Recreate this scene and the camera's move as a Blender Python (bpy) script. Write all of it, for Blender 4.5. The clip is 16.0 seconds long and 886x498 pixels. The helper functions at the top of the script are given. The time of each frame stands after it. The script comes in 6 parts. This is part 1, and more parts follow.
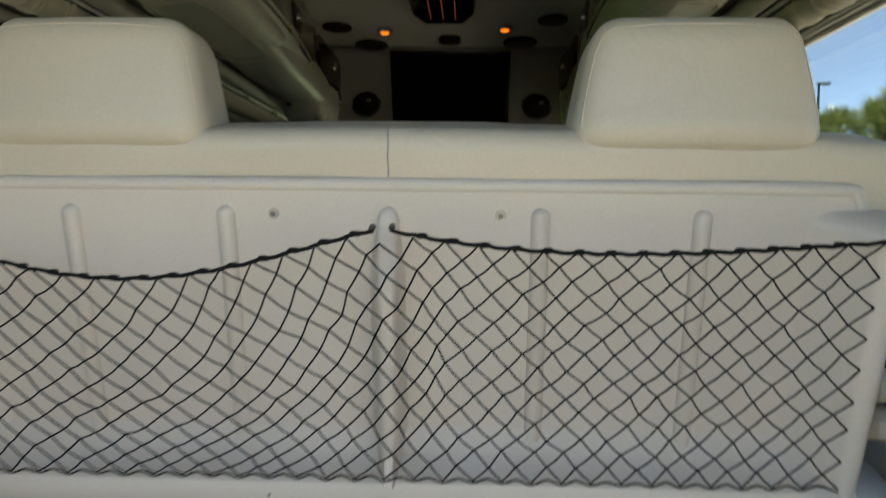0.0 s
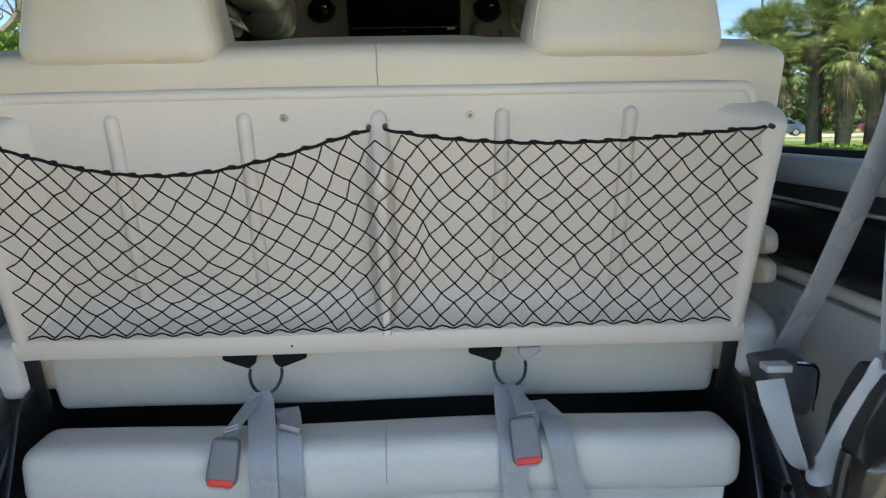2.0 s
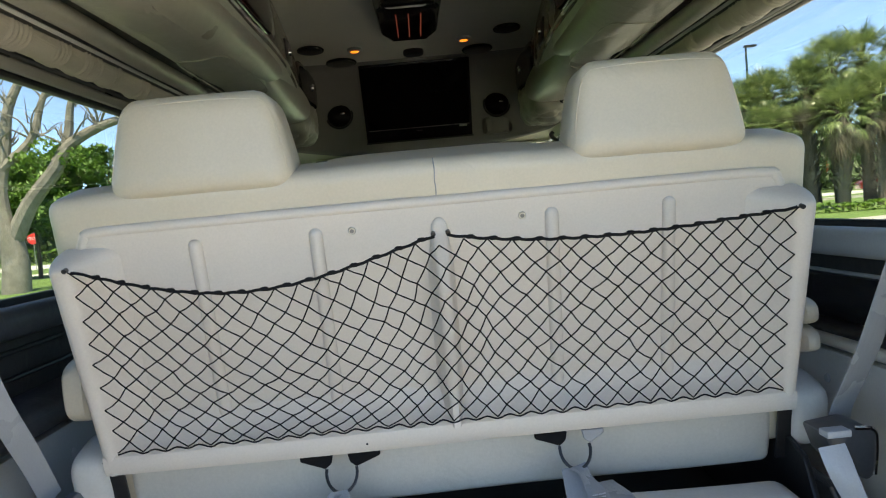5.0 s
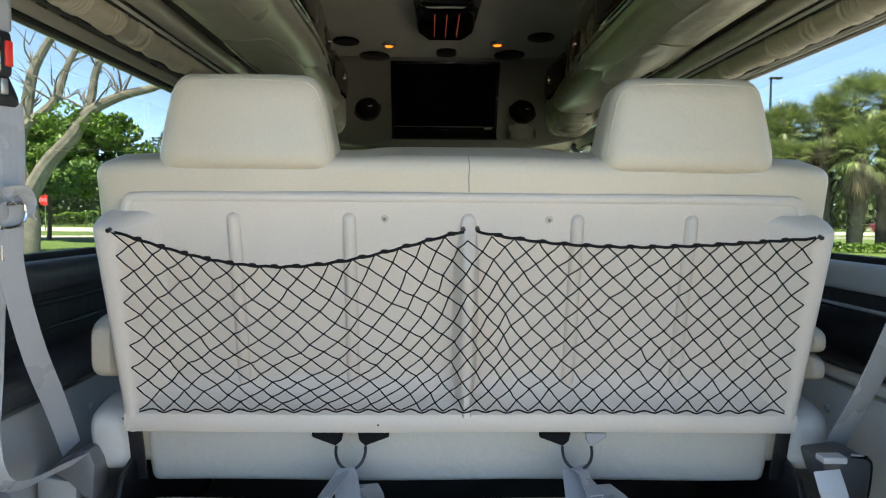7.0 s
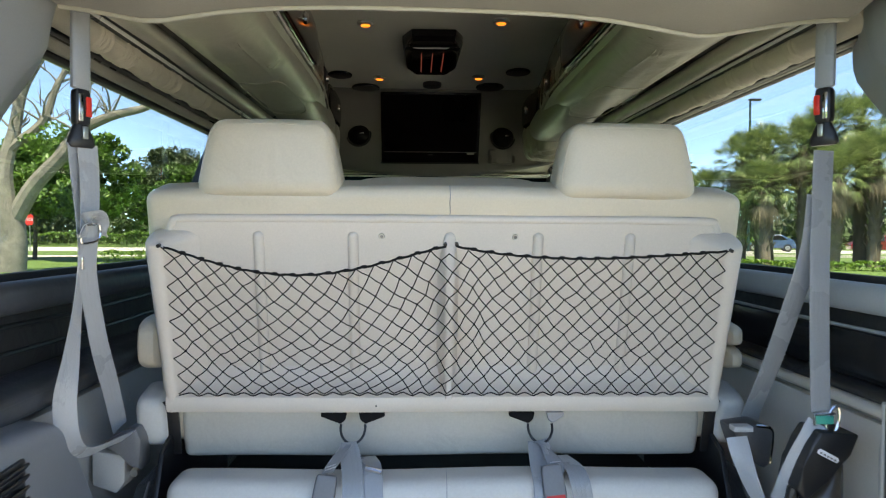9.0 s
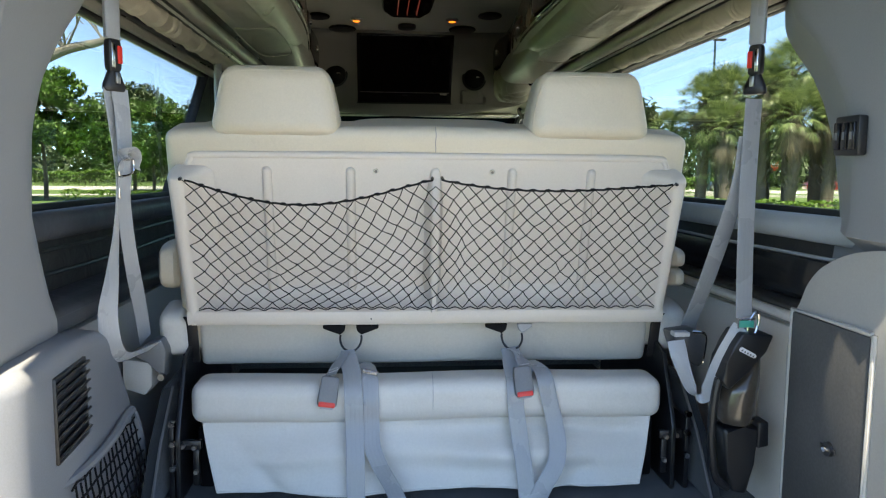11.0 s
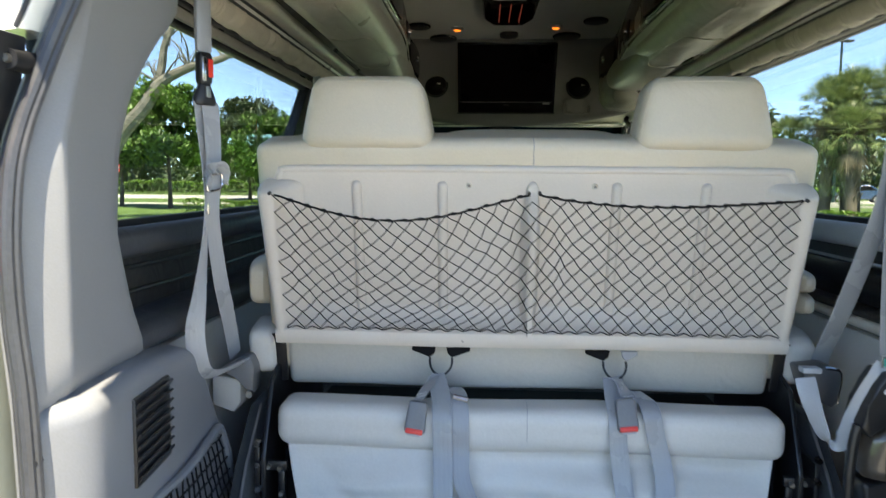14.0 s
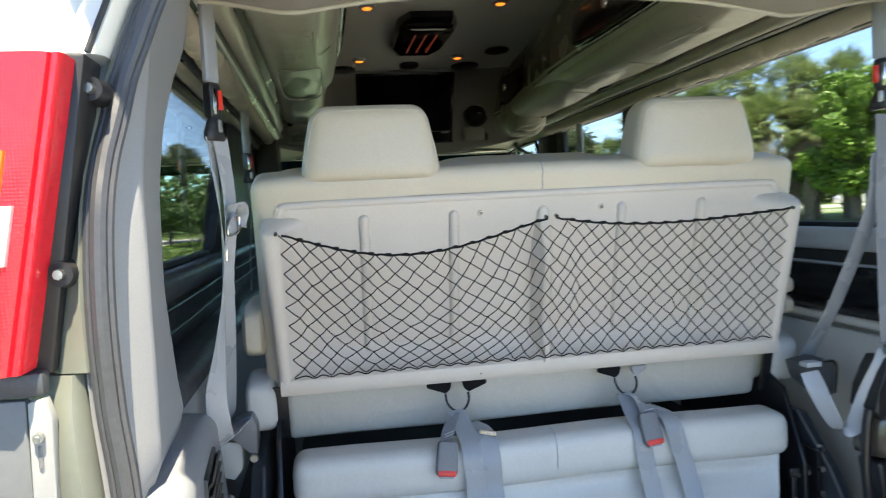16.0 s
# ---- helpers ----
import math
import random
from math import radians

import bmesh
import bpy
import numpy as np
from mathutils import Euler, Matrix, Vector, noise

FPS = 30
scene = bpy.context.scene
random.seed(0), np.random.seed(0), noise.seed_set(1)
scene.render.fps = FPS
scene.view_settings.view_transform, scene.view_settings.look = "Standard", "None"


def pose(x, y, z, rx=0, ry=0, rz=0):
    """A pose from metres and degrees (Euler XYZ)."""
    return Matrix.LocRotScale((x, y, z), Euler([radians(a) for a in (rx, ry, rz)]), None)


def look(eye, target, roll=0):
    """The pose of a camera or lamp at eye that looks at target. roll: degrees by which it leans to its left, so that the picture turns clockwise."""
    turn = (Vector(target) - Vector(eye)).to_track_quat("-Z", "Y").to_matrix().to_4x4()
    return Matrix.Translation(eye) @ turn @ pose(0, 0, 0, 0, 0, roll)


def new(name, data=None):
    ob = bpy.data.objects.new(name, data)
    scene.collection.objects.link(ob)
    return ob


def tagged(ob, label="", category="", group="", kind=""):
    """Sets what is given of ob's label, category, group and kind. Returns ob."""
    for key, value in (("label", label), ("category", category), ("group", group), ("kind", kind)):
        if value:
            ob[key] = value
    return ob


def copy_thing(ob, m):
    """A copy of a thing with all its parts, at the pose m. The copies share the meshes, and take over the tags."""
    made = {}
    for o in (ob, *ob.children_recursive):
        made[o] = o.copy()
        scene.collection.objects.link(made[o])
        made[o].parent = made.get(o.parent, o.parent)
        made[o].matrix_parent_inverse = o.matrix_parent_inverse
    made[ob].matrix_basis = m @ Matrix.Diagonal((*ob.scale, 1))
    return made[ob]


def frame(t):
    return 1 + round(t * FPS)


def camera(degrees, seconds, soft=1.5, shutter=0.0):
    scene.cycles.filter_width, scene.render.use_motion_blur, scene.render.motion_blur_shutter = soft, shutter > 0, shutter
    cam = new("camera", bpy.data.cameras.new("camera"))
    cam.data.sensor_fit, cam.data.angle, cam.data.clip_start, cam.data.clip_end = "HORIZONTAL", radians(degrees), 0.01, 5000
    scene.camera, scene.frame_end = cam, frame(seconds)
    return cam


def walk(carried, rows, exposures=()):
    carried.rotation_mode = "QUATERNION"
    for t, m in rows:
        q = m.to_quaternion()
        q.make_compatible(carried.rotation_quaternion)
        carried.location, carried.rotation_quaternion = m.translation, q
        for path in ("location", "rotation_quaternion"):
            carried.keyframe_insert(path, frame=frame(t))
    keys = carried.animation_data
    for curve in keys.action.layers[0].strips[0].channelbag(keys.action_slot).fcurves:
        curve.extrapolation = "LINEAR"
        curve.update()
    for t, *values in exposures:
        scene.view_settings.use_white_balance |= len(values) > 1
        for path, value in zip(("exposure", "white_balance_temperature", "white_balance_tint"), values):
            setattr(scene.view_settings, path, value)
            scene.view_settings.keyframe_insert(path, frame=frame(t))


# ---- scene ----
cam = camera(63.4, 16.0, soft=1.1, shutter=0.6)
METRES, EYE, TILT, LEAN, TURN = 1.93, 1.5, -2.2, -0.6, 2.1
ROWS = [
    (0.0, 0.0, 0.0, 0.0, 0.0, 0.0, -0.0),
    (0.5, -0.0317, -0.0568, 0.0098, -1.02, -4.91, 1.76),
    (1.0, -0.063, -0.1086, 0.0083, -3.07, -5.17, 3.29),
    (1.5, -0.0492, -0.1246, 0.0002, -3.7, -6.82, 2.14),
    (2.0, -0.0283, -0.1282, -0.0084, -3.98, -7.66, 1.88),
    (2.5, -0.0144, -0.146, -0.0079, -1.7, -8.92, 2.74),
    (3.0, -0.0453, -0.1505, 0.007, -0.3, -7.14, 6.15),
    (3.5, -0.0688, -0.1563, 0.0099, -2.52, -3.47, 7.21),
    (4.0, -0.0717, -0.1622, 0.0144, -2.92, -0.55, 7.73),
    (6.5, -0.0982, -0.1847, 0.0006, -3.6, -1.29, 1.17),
    (7.0, -0.1026, -0.1948, 0.0045, -3.08, -0.73, 0.3),
    (7.5, -0.1094, -0.22, 0.0014, -3.89, 0.61, 0.16),
    (8.0, -0.1062, -0.2598, 0.0008, -4.05, 1.56, 0.37),
    (10.5, -0.1386, -0.4771, -0.0066, -5.32, -2.64, 0.19),
    (11.0, -0.1505, -0.4874, -0.0125, -6.94, -4.04, 0.34),
    (11.5, -0.1484, -0.4767, -0.0119, -5.06, -4.84, 0.86),
    (12.0, -0.1258, -0.452, -0.0099, -2.4, -5.37, 1.06),
    (12.5, -0.1049, -0.429, -0.0154, -2.88, -5.46, 0.56),
    (13.0, -0.0908, -0.4231, -0.0138, -1.86, -5.28, 0.6),
    (13.5, -0.0978, -0.4292, -0.012, 1.26, -5.36, 0.25),
    (14.0, -0.1356, -0.4264, -0.0043, 1.26, -3.24, 0.04),
    (14.5, -0.1783, -0.4181, -0.0063, -1.12, -1.64, 1.27),
    (15.0, -0.2152, -0.404, -0.0086, -3.48, -1.71, 2.37),
    (15.5, -0.2875, -0.358, -0.0071, -6.05, -1.24, 3.87),
    (16.0, -0.3534, -0.3755, 0.0013, -11.44, -1.16, 3.99),
]
walk(cam, [(t, pose(0.105, 0, EYE, TILT, LEAN, TURN) @ pose(METRES * x, METRES * y, METRES * z, 90 + pitch, roll, yaw)) for t, x, y, z, yaw, pitch, roll in ROWS],
     [(0.0, 1.48, 9200, 7), (0.6, 1.42, 8900, 7), (1.5, 1.63, 8400, 7), (3.0, 1.75, 8300, 7), (8.0, 1.9, 8150, 7), (11.5, 1.93, 8000, 7), (13.2, 1.87, 7900, 7), (16.0, 1.95, 7900, 7)])

SUN_EL, SUN_AZ = 68.0, 177.5   # degrees; the azimuth is clockwise from straight ahead of the van
world = bpy.data.worlds.new("sky")
scene.world = world
world.use_nodes = True
wn = world.node_tree.nodes
sky = wn.new("ShaderNodeTexSky")
sky.sky_type = "NISHITA"
sky.sun_disc = False
sky.sun_elevation = radians(SUN_EL)
sky.sun_rotation = radians(SUN_AZ)
sky.air_density, sky.dust_density, sky.ozone_density = 0.38, 0.0, 3.5
world.node_tree.links.new(sky.outputs[0], wn["Background"].inputs[0])
wn["Background"].inputs[1].default_value = 0.22
sun_data = bpy.data.lights.new("sun", "SUN")
sun_data.energy, sun_data.angle, sun_data.color = 5.0, radians(0.5), (1.0, 0.95, 0.87)
sun = new("sun", sun_data)
sun_way = Vector((math.sin(radians(SUN_AZ)) * math.cos(radians(SUN_EL)), math.cos(radians(SUN_AZ)) * math.cos(radians(SUN_EL)), math.sin(radians(SUN_EL))))
sun.matrix_world = look(sun_way * 50, (0, 0, 0))


# ---- materials ----
def surface(name, col, rough=0.5, metal=0.0, var=0.08, scale=6.0, grain=150.0, bump=0.1, spec=0.5, tint=None, pattern="NOISE", stain=0.0, sheen=0.0, coat=0.0):
    """A surface with slow and fine variation of its colour, uneven gloss and fine relief."""
    m = bpy.data.materials.new(name)
    m.use_nodes = True
    n, l = m.node_tree.nodes, m.node_tree.links
    b = n["Principled BSDF"]
    b.inputs["Metallic"].default_value = metal
    b.inputs["Specular IOR Level"].default_value = spec
    b.inputs["Sheen Weight"].default_value = sheen
    b.inputs["Coat Weight"].default_value = coat
    co = n.new("ShaderNodeTexCoord")
    slow, fine = n.new("ShaderNodeTexNoise"), n.new("ShaderNodeTexNoise")
    slow.inputs["Scale"].default_value, slow.inputs["Detail"].default_value = scale, 5
    fine.inputs["Scale"].default_value, fine.inputs["Detail"].default_value = grain, 3
    for t in (slow, fine):
        l.new(co.outputs["Object"], t.inputs["Vector"])
    mix = n.new("ShaderNodeMix")
    mix.data_type = "RGBA"
    other = tint or tuple(c * (1 - 2.2 * var) for c in col)
    mix.inputs["A"].default_value, mix.inputs["B"].default_value = (*other, 1), (*(min(1, c * (1 + var)) for c in col), 1)
    l.new(slow.outputs["Fac"], mix.inputs["Factor"])
    mul = n.new("ShaderNodeMix")
    mul.data_type, mul.blend_type = "RGBA", "MULTIPLY"
    mul.inputs["Factor"].default_value = min(1.0, 3 * var)
    l.new(mix.outputs["Result"], mul.inputs["A"])
    ramp = n.new("ShaderNodeMapRange")
    ramp.inputs["From Min"].default_value, ramp.inputs["From Max"].default_value = 0.3, 0.7
    ramp.inputs["To Min"].default_value = 0.6
    l.new(fine.outputs["Fac"], ramp.inputs["Value"])
    l.new(ramp.outputs["Result"], mul.inputs["B"])
    l.new(mul.outputs["Result"], b.inputs["Base Color"])
    rr = n.new("ShaderNodeMapRange")
    rr.inputs["To Min"].default_value, rr.inputs["To Max"].default_value = max(0.02, rough - 0.12), min(1, rough + 0.12)
    l.new(slow.outputs["Fac"], rr.inputs["Value"])
    l.new(rr.outputs["Result"], b.inputs["Roughness"])
    if bump:
        bp = n.new("ShaderNodeBump")
        bp.inputs["Strength"].default_value, bp.inputs["Distance"].default_value = bump, 0.0015
        if pattern == "LEATHER":
            v = n.new("ShaderNodeTexVoronoi")
            v.inputs["Scale"].default_value = grain * 2.5
            l.new(co.outputs["Object"], v.inputs["Vector"])
            l.new(v.outputs["Distance"], bp.inputs["Height"])
            soft, broad = n.new("ShaderNodeTexNoise"), n.new("ShaderNodeBump")
            soft.inputs["Scale"].default_value, soft.inputs["Detail"].default_value, soft.inputs["Distortion"].default_value = 11.0, 3, 0.8
            broad.inputs["Strength"].default_value, broad.inputs["Distance"].default_value = 0.3, 0.012
            l.new(co.outputs["Object"], soft.inputs["Vector"])
            l.new(soft.outputs["Fac"], broad.inputs["Height"])
            l.new(broad.outputs["Normal"], bp.inputs["Normal"])
        elif pattern == "WEAVE":
            w = n.new("ShaderNodeTexWave")
            w.inputs["Scale"].default_value, w.inputs["Distortion"].default_value = grain, 1.0
            l.new(co.outputs["Object"], w.inputs["Vector"])
            l.new(w.outputs["Fac"], bp.inputs["Height"])
        else:
            l.new(fine.outputs["Fac"], bp.inputs["Height"])
        l.new(bp.outputs["Normal"], b.inputs["Normal"])
    return m


def glowing(name, col, power, base):
    m = surface(name, base, 0.3, var=0.03)
    b = m.node_tree.nodes["Principled BSDF"]
    b.inputs["Emission Color"].default_value, b.inputs["Emission Strength"].default_value = (*col, 1), power
    return m


def pane_glass(name, tint):
    m = bpy.data.materials.new(name)
    m.use_nodes = True
    n, l = m.node_tree.nodes, m.node_tree.links
    n.remove(n["Principled BSDF"])
    clear, gloss, fr, mix = n.new("ShaderNodeBsdfTransparent"), n.new("ShaderNodeBsdfGlossy"), n.new("ShaderNodeLayerWeight"), n.new("ShaderNodeMixShader")
    steep, lift = n.new("ShaderNodeMath"), n.new("ShaderNodeMath")
    steep.operation, lift.operation = "POWER", "MULTIPLY_ADD"
    steep.inputs[1].default_value = 4.0
    lift.inputs[1].default_value, lift.inputs[2].default_value = 1.0, 0.05
    clear.inputs[0].default_value = (*tint, 1)
    gloss.inputs["Roughness"].default_value = 0.01
    l.new(fr.outputs["Facing"], steep.inputs[0])
    l.new(steep.outputs[0], lift.inputs[0])
    l.new(lift.outputs[0], mix.inputs[0])
    l.new(clear.outputs[0], mix.inputs[1])
    l.new(gloss.outputs[0], mix.inputs[2])
    l.new(mix.outputs[0], n["Material Output"].inputs[0])
    return m


def leafy(name, a, b2, rough=0.45, through_light=0.25):
    """Leaves: colour varied piece by piece, some light passing through."""
    m = bpy.data.materials.new(name)
    m.use_nodes = True
    n, l = m.node_tree.nodes, m.node_tree.links
    b = n["Principled BSDF"]
    geo, mix = n.new("ShaderNodeNewGeometry"), n.new("ShaderNodeMix")
    mix.data_type = "RGBA"
    mix.inputs["A"].default_value, mix.inputs["B"].default_value = (*a, 1), (*b2, 1)
    l.new(geo.outputs["Random Per Island"], mix.inputs["Factor"])
    l.new(mix.outputs["Result"], b.inputs["Base Color"])
    b.inputs["Roughness"].default_value = rough
    tr, add = n.new("ShaderNodeBsdfTranslucent"), n.new("ShaderNodeMixShader")
    l.new(mix.outputs["Result"], tr.inputs[0])
    add.inputs[0].default_value = through_light
    l.new(b.outputs[0], add.inputs[1])
    l.new(tr.outputs[0], add.inputs[2])
    l.new(add.outputs[0], n["Material Output"].inputs[0])
    return m


LEATHER = surface("cream_leather", (0.61, 0.531, 0.412), 0.42, var=0.05, scale=3, grain=220, bump=0.06, pattern="LEATHER")
VINYL = surface("pale_vinyl", (0.60, 0.58, 0.54), 0.45, var=0.05, scale=4, grain=160, bump=0.15, pattern="LEATHER")
ROLL_VINYL = surface("cream_vinyl_roll", (0.53, 0.505, 0.455), 0.45, var=0.06, scale=4, grain=160, bump=0.12, pattern="LEATHER")
SHELL = surface("cream_moulded_plastic", (0.645, 0.570, 0.492), 0.5, var=0.05, scale=5, grain=260, bump=0.12)
GREY_TRIM = surface("grey_moulded_trim", (0.26, 0.268, 0.28), 0.5, var=0.06, scale=4, grain=300, bump=0.14)
BOX_GREY = surface("slate_grey_trim_box", (0.222, 0.234, 0.254), 0.40, var=0.07, scale=4, grain=280, bump=0.14)
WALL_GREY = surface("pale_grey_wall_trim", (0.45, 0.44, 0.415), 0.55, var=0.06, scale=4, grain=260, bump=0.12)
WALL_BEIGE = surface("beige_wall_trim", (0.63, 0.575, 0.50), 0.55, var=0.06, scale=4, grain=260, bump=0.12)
PANEL_GLOSS = surface("glossy_black_panel", (0.02, 0.02, 0.021), 0.16, var=0.2, scale=7, grain=30, bump=0.04)
DARK_PLASTIC = surface("dark_grey_plastic", (0.075, 0.076, 0.08), 0.35, var=0.1, scale=8, grain=160, bump=0.1)
DARK_VINYL = surface("charcoal_vinyl", (0.034, 0.033, 0.033), 0.33, var=0.15, scale=5, grain=180, bump=0.2, pattern="LEATHER")
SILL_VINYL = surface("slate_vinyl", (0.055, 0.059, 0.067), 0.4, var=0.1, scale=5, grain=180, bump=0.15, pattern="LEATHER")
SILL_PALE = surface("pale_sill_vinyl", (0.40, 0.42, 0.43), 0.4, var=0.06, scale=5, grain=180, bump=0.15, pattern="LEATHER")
POD = surface("stone_leather", (0.38, 0.366, 0.308), 0.33, coat=0.15, var=0.06, scale=5, grain=180, bump=0.2, pattern="LEATHER")
SOFFIT_DARK = surface("dark_olive_vinyl", (0.085, 0.083, 0.07), 0.3, var=0.12, scale=5, grain=160, bump=0.1, pattern="LEATHER")
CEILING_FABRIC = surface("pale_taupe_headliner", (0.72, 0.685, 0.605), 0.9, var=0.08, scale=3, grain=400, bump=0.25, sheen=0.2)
# Base colour lowered to stand for a reflected dark ceiling.
LINER = surface("reflection_darkened_vinyl_lining", (0.16, 0.158, 0.138), 0.26, var=0.08, scale=3, grain=180, bump=0.06, pattern="LEATHER")
BULK = surface("dark_taupe_fabric", (0.285, 0.272, 0.247), 0.85, var=0.1, scale=3, grain=400, bump=0.25)
BLACK = surface("black_plastic", (0.018, 0.018, 0.02), 0.4, var=0.2, scale=8, grain=220, bump=0.1)
GLOSS_BLACK = surface("gloss_black", (0.012, 0.012, 0.014), 0.12, var=0.1, scale=4, grain=60, bump=0.0)
# Pale colour for strips that stand in for bright reflections.
PALE_GLINT = surface("pale_painted_glint", (0.78, 0.78, 0.75), 0.3, metal=0.3, var=0.04, scale=6, grain=60, bump=0.0)
RAIL = surface("dark_glossy_rail", (0.06, 0.06, 0.055), 0.3, spec=0.35, var=0.12, scale=6, grain=60, bump=0.0)
SCREEN = surface("screen_black", (0.004, 0.004, 0.005), 0.3, var=0.1, scale=4, grain=60, bump=0.0, spec=0.15)
BLACK_METAL = surface("black_painted_steel", (0.014, 0.014, 0.016), 0.35, var=0.25, scale=9, grain=120, bump=0.1)
SEAL = surface("grey_black_door_rubber", (0.060, 0.063, 0.070), 0.36, var=0.15, scale=10, grain=160, bump=0.12)
MATT_BLACK = surface("matt_black_frame", (0.008, 0.008, 0.009), 0.8, var=0.2, scale=9, grain=120, bump=0.1, spec=0.15)
RUBBER = surface("black_rubber", (0.022, 0.023, 0.025), 0.55, var=0.2, scale=12, grain=200, bump=0.15)
CHROME = surface("chrome", (0.75, 0.75, 0.76), 0.15, metal=1.0, var=0.06, scale=12, grain=90, bump=0.02)
STEEL = surface("zinc_steel", (0.55, 0.54, 0.5), 0.35, metal=1.0, var=0.12, scale=14, grain=90, bump=0.05)
BELT = surface("grey_webbing", (0.282, 0.294, 0.313), 0.28, var=0.06, scale=6, grain=300, bump=0.15, pattern="WEAVE", sheen=0.2)
BELT_PALE = surface("pale_grey_webbing", (0.40, 0.412, 0.43), 0.3, var=0.06, scale=6, grain=300, bump=0.15, pattern="WEAVE", sheen=0.2)
BUCKLE = surface("grey_buckle_plastic", (0.16, 0.16, 0.165), 0.42, var=0.08, scale=10, grain=200, bump=0.08)
RED = surface("red_button", (0.75, 0.035, 0.02), 0.35, var=0.06, scale=10, grain=120, bump=0.04)
GREEN = surface("teal_tab", (0.03, 0.36, 0.28), 0.5, var=0.08, scale=10, grain=120, bump=0.04)
CORD = surface("black_elastic_cord", (0.006, 0.006, 0.007), 0.7, var=0.2, scale=40, grain=400, bump=0.2, spec=0.2)
CARPET = surface("blue_grey_carpet", (0.024, 0.030, 0.037), 0.95, var=0.25, scale=18, grain=500, bump=0.9, sheen=0.3)
PAINT = surface("white_body_paint", (0.70, 0.71, 0.67), 0.25, var=0.02, scale=2, grain=30, bump=0.0, coat=0.6)
# White body paint dulled for the jamb, with shade darkened into its colour.
JAMB_PAINT_SHADED = surface("dull_shaded_jamb_paint", (0.165, 0.177, 0.148), 0.35, var=0.06, scale=4, grain=60, bump=0.05, coat=0.2)
BRACKET = surface("pale_painted_metal", (0.13, 0.138, 0.142), 0.4, var=0.08, scale=8, grain=80, bump=0.05)


def prismatic(name, col):
    """A lamp lens with a fine grid of moulded prisms behind its gloss."""
    m = surface(name, col, 0.22, var=0.08, scale=12, grain=90, bump=0.0, coat=0.15)
    n, l = m.node_tree.nodes, m.node_tree.links
    co, bp, add = n.new("ShaderNodeTexCoord"), n.new("ShaderNodeBump"), n.new("ShaderNodeMath")
    for k, way in enumerate(("X", "Z")):
        w = n.new("ShaderNodeTexWave")
        w.bands_direction = way
        w.inputs["Scale"].default_value = 78.0
        l.new(co.outputs["Object"], w.inputs["Vector"])
        l.new(w.outputs["Fac"], add.inputs[k])
    bp.inputs["Strength"].default_value, bp.inputs["Distance"].default_value = 0.12, 0.001
    l.new(add.outputs[0], bp.inputs["Height"])
    l.new(bp.outputs["Normal"], n["Principled BSDF"].inputs["Normal"])
    return m


LENS_RED = prismatic("red_lamp_lens", (0.78, 0.018, 0.035))
LENS_AMBER = prismatic("amber_lamp_lens", (0.72, 0.16, 0.012))
LENS_CLEAR = surface("clear_lamp_lens", (0.58, 0.42, 0.42), 0.2, var=0.08, scale=12, grain=90, bump=0.05, coat=0.5)
SMOKE = surface("smoky_brown_plastic", (0.075, 0.062, 0.050), 0.2, var=0.2, scale=9, grain=60, bump=0.0, coat=0.5)
WRITING = surface("pale_lettering", (0.7, 0.7, 0.72), 0.4, var=0.05, bump=0.0)
AMBER = glowing("amber_lamp", (1.0, 0.24, 0.03), 0.55, (0.8, 0.35, 0.1))
DIM_RED = glowing("dim_red_light_strip", (1.0, 0.14, 0.07), 0.036, (0.5, 0.12, 0.08))
GLASS = pane_glass("clear_window_glass", (0.80, 0.835, 0.82))
TINTED = pane_glass("green_windshield_glass", (0.70, 0.84, 0.74))
SHADE_GLASS = pane_glass("dark_shade_band_glass", (0.022, 0.032, 0.027))
VISOR = surface("pale_visor_fabric", (0.74, 0.75, 0.62), 0.8, var=0.05, scale=5, grain=300, bump=0.15)


# ---- mesh helpers ----
def part(name, bm, material, parent=None, label="", smooth=35):
    """One mesh object from a bmesh, under a thing or a part."""
    me = bpy.data.meshes.new(name)
    bmesh.ops.recalc_face_normals(bm, faces=bm.faces)
    bm.to_mesh(me)
    bm.free()
    if smooth:
        me.polygons.foreach_set("use_smooth", [True] * len(me.polygons))
        me.set_sharp_from_angle(angle=radians(smooth))
    me.materials.append(material)
    ob = new(name, me)
    if parent is not None:
        ob.parent = parent
        ob.matrix_parent_inverse = base_of(parent).inverted()
    if label:
        tagged(ob, label)
    return ob


BASES = {}


def base_of(ob):
    m = BASES.get(ob.name)
    return m if m is not None else Matrix()


def thing(name, at, label, category, group="", kind=""):
    """An Empty at the thing's base, to which its parts belong."""
    ob = new(name)
    ob.empty_display_size = 0.05
    ob.location = at
    BASES[ob.name] = Matrix.Translation(at)
    return tagged(ob, label, category, group, kind)


def structure(name, bm, material, label, category, smooth=35):
    return tagged(part(name, bm, material, None, "", smooth), label, category, "", "structure")


def box(bm, lo, hi, bevel=0.0, seg=2, m=None):
    c = [(a + b) / 2 for a, b in zip(lo, hi)]
    s = [abs(b - a) for a, b in zip(lo, hi)]
    got = bmesh.ops.create_cube(bm, size=1, matrix=Matrix.Translation(c) @ Matrix.Diagonal((*s, 1)))
    vs = got["verts"]
    if bevel:
        es = list({e for v in vs for e in v.link_edges})
        r = bmesh.ops.bevel(bm, geom=es, offset=bevel, segments=seg, profile=0.5, affect="EDGES")
        vs = list({v for v in vs if v.is_valid} | set(r["verts"]))
    if m is not None:
        bmesh.ops.transform(bm, matrix=m, verts=vs)
    return vs


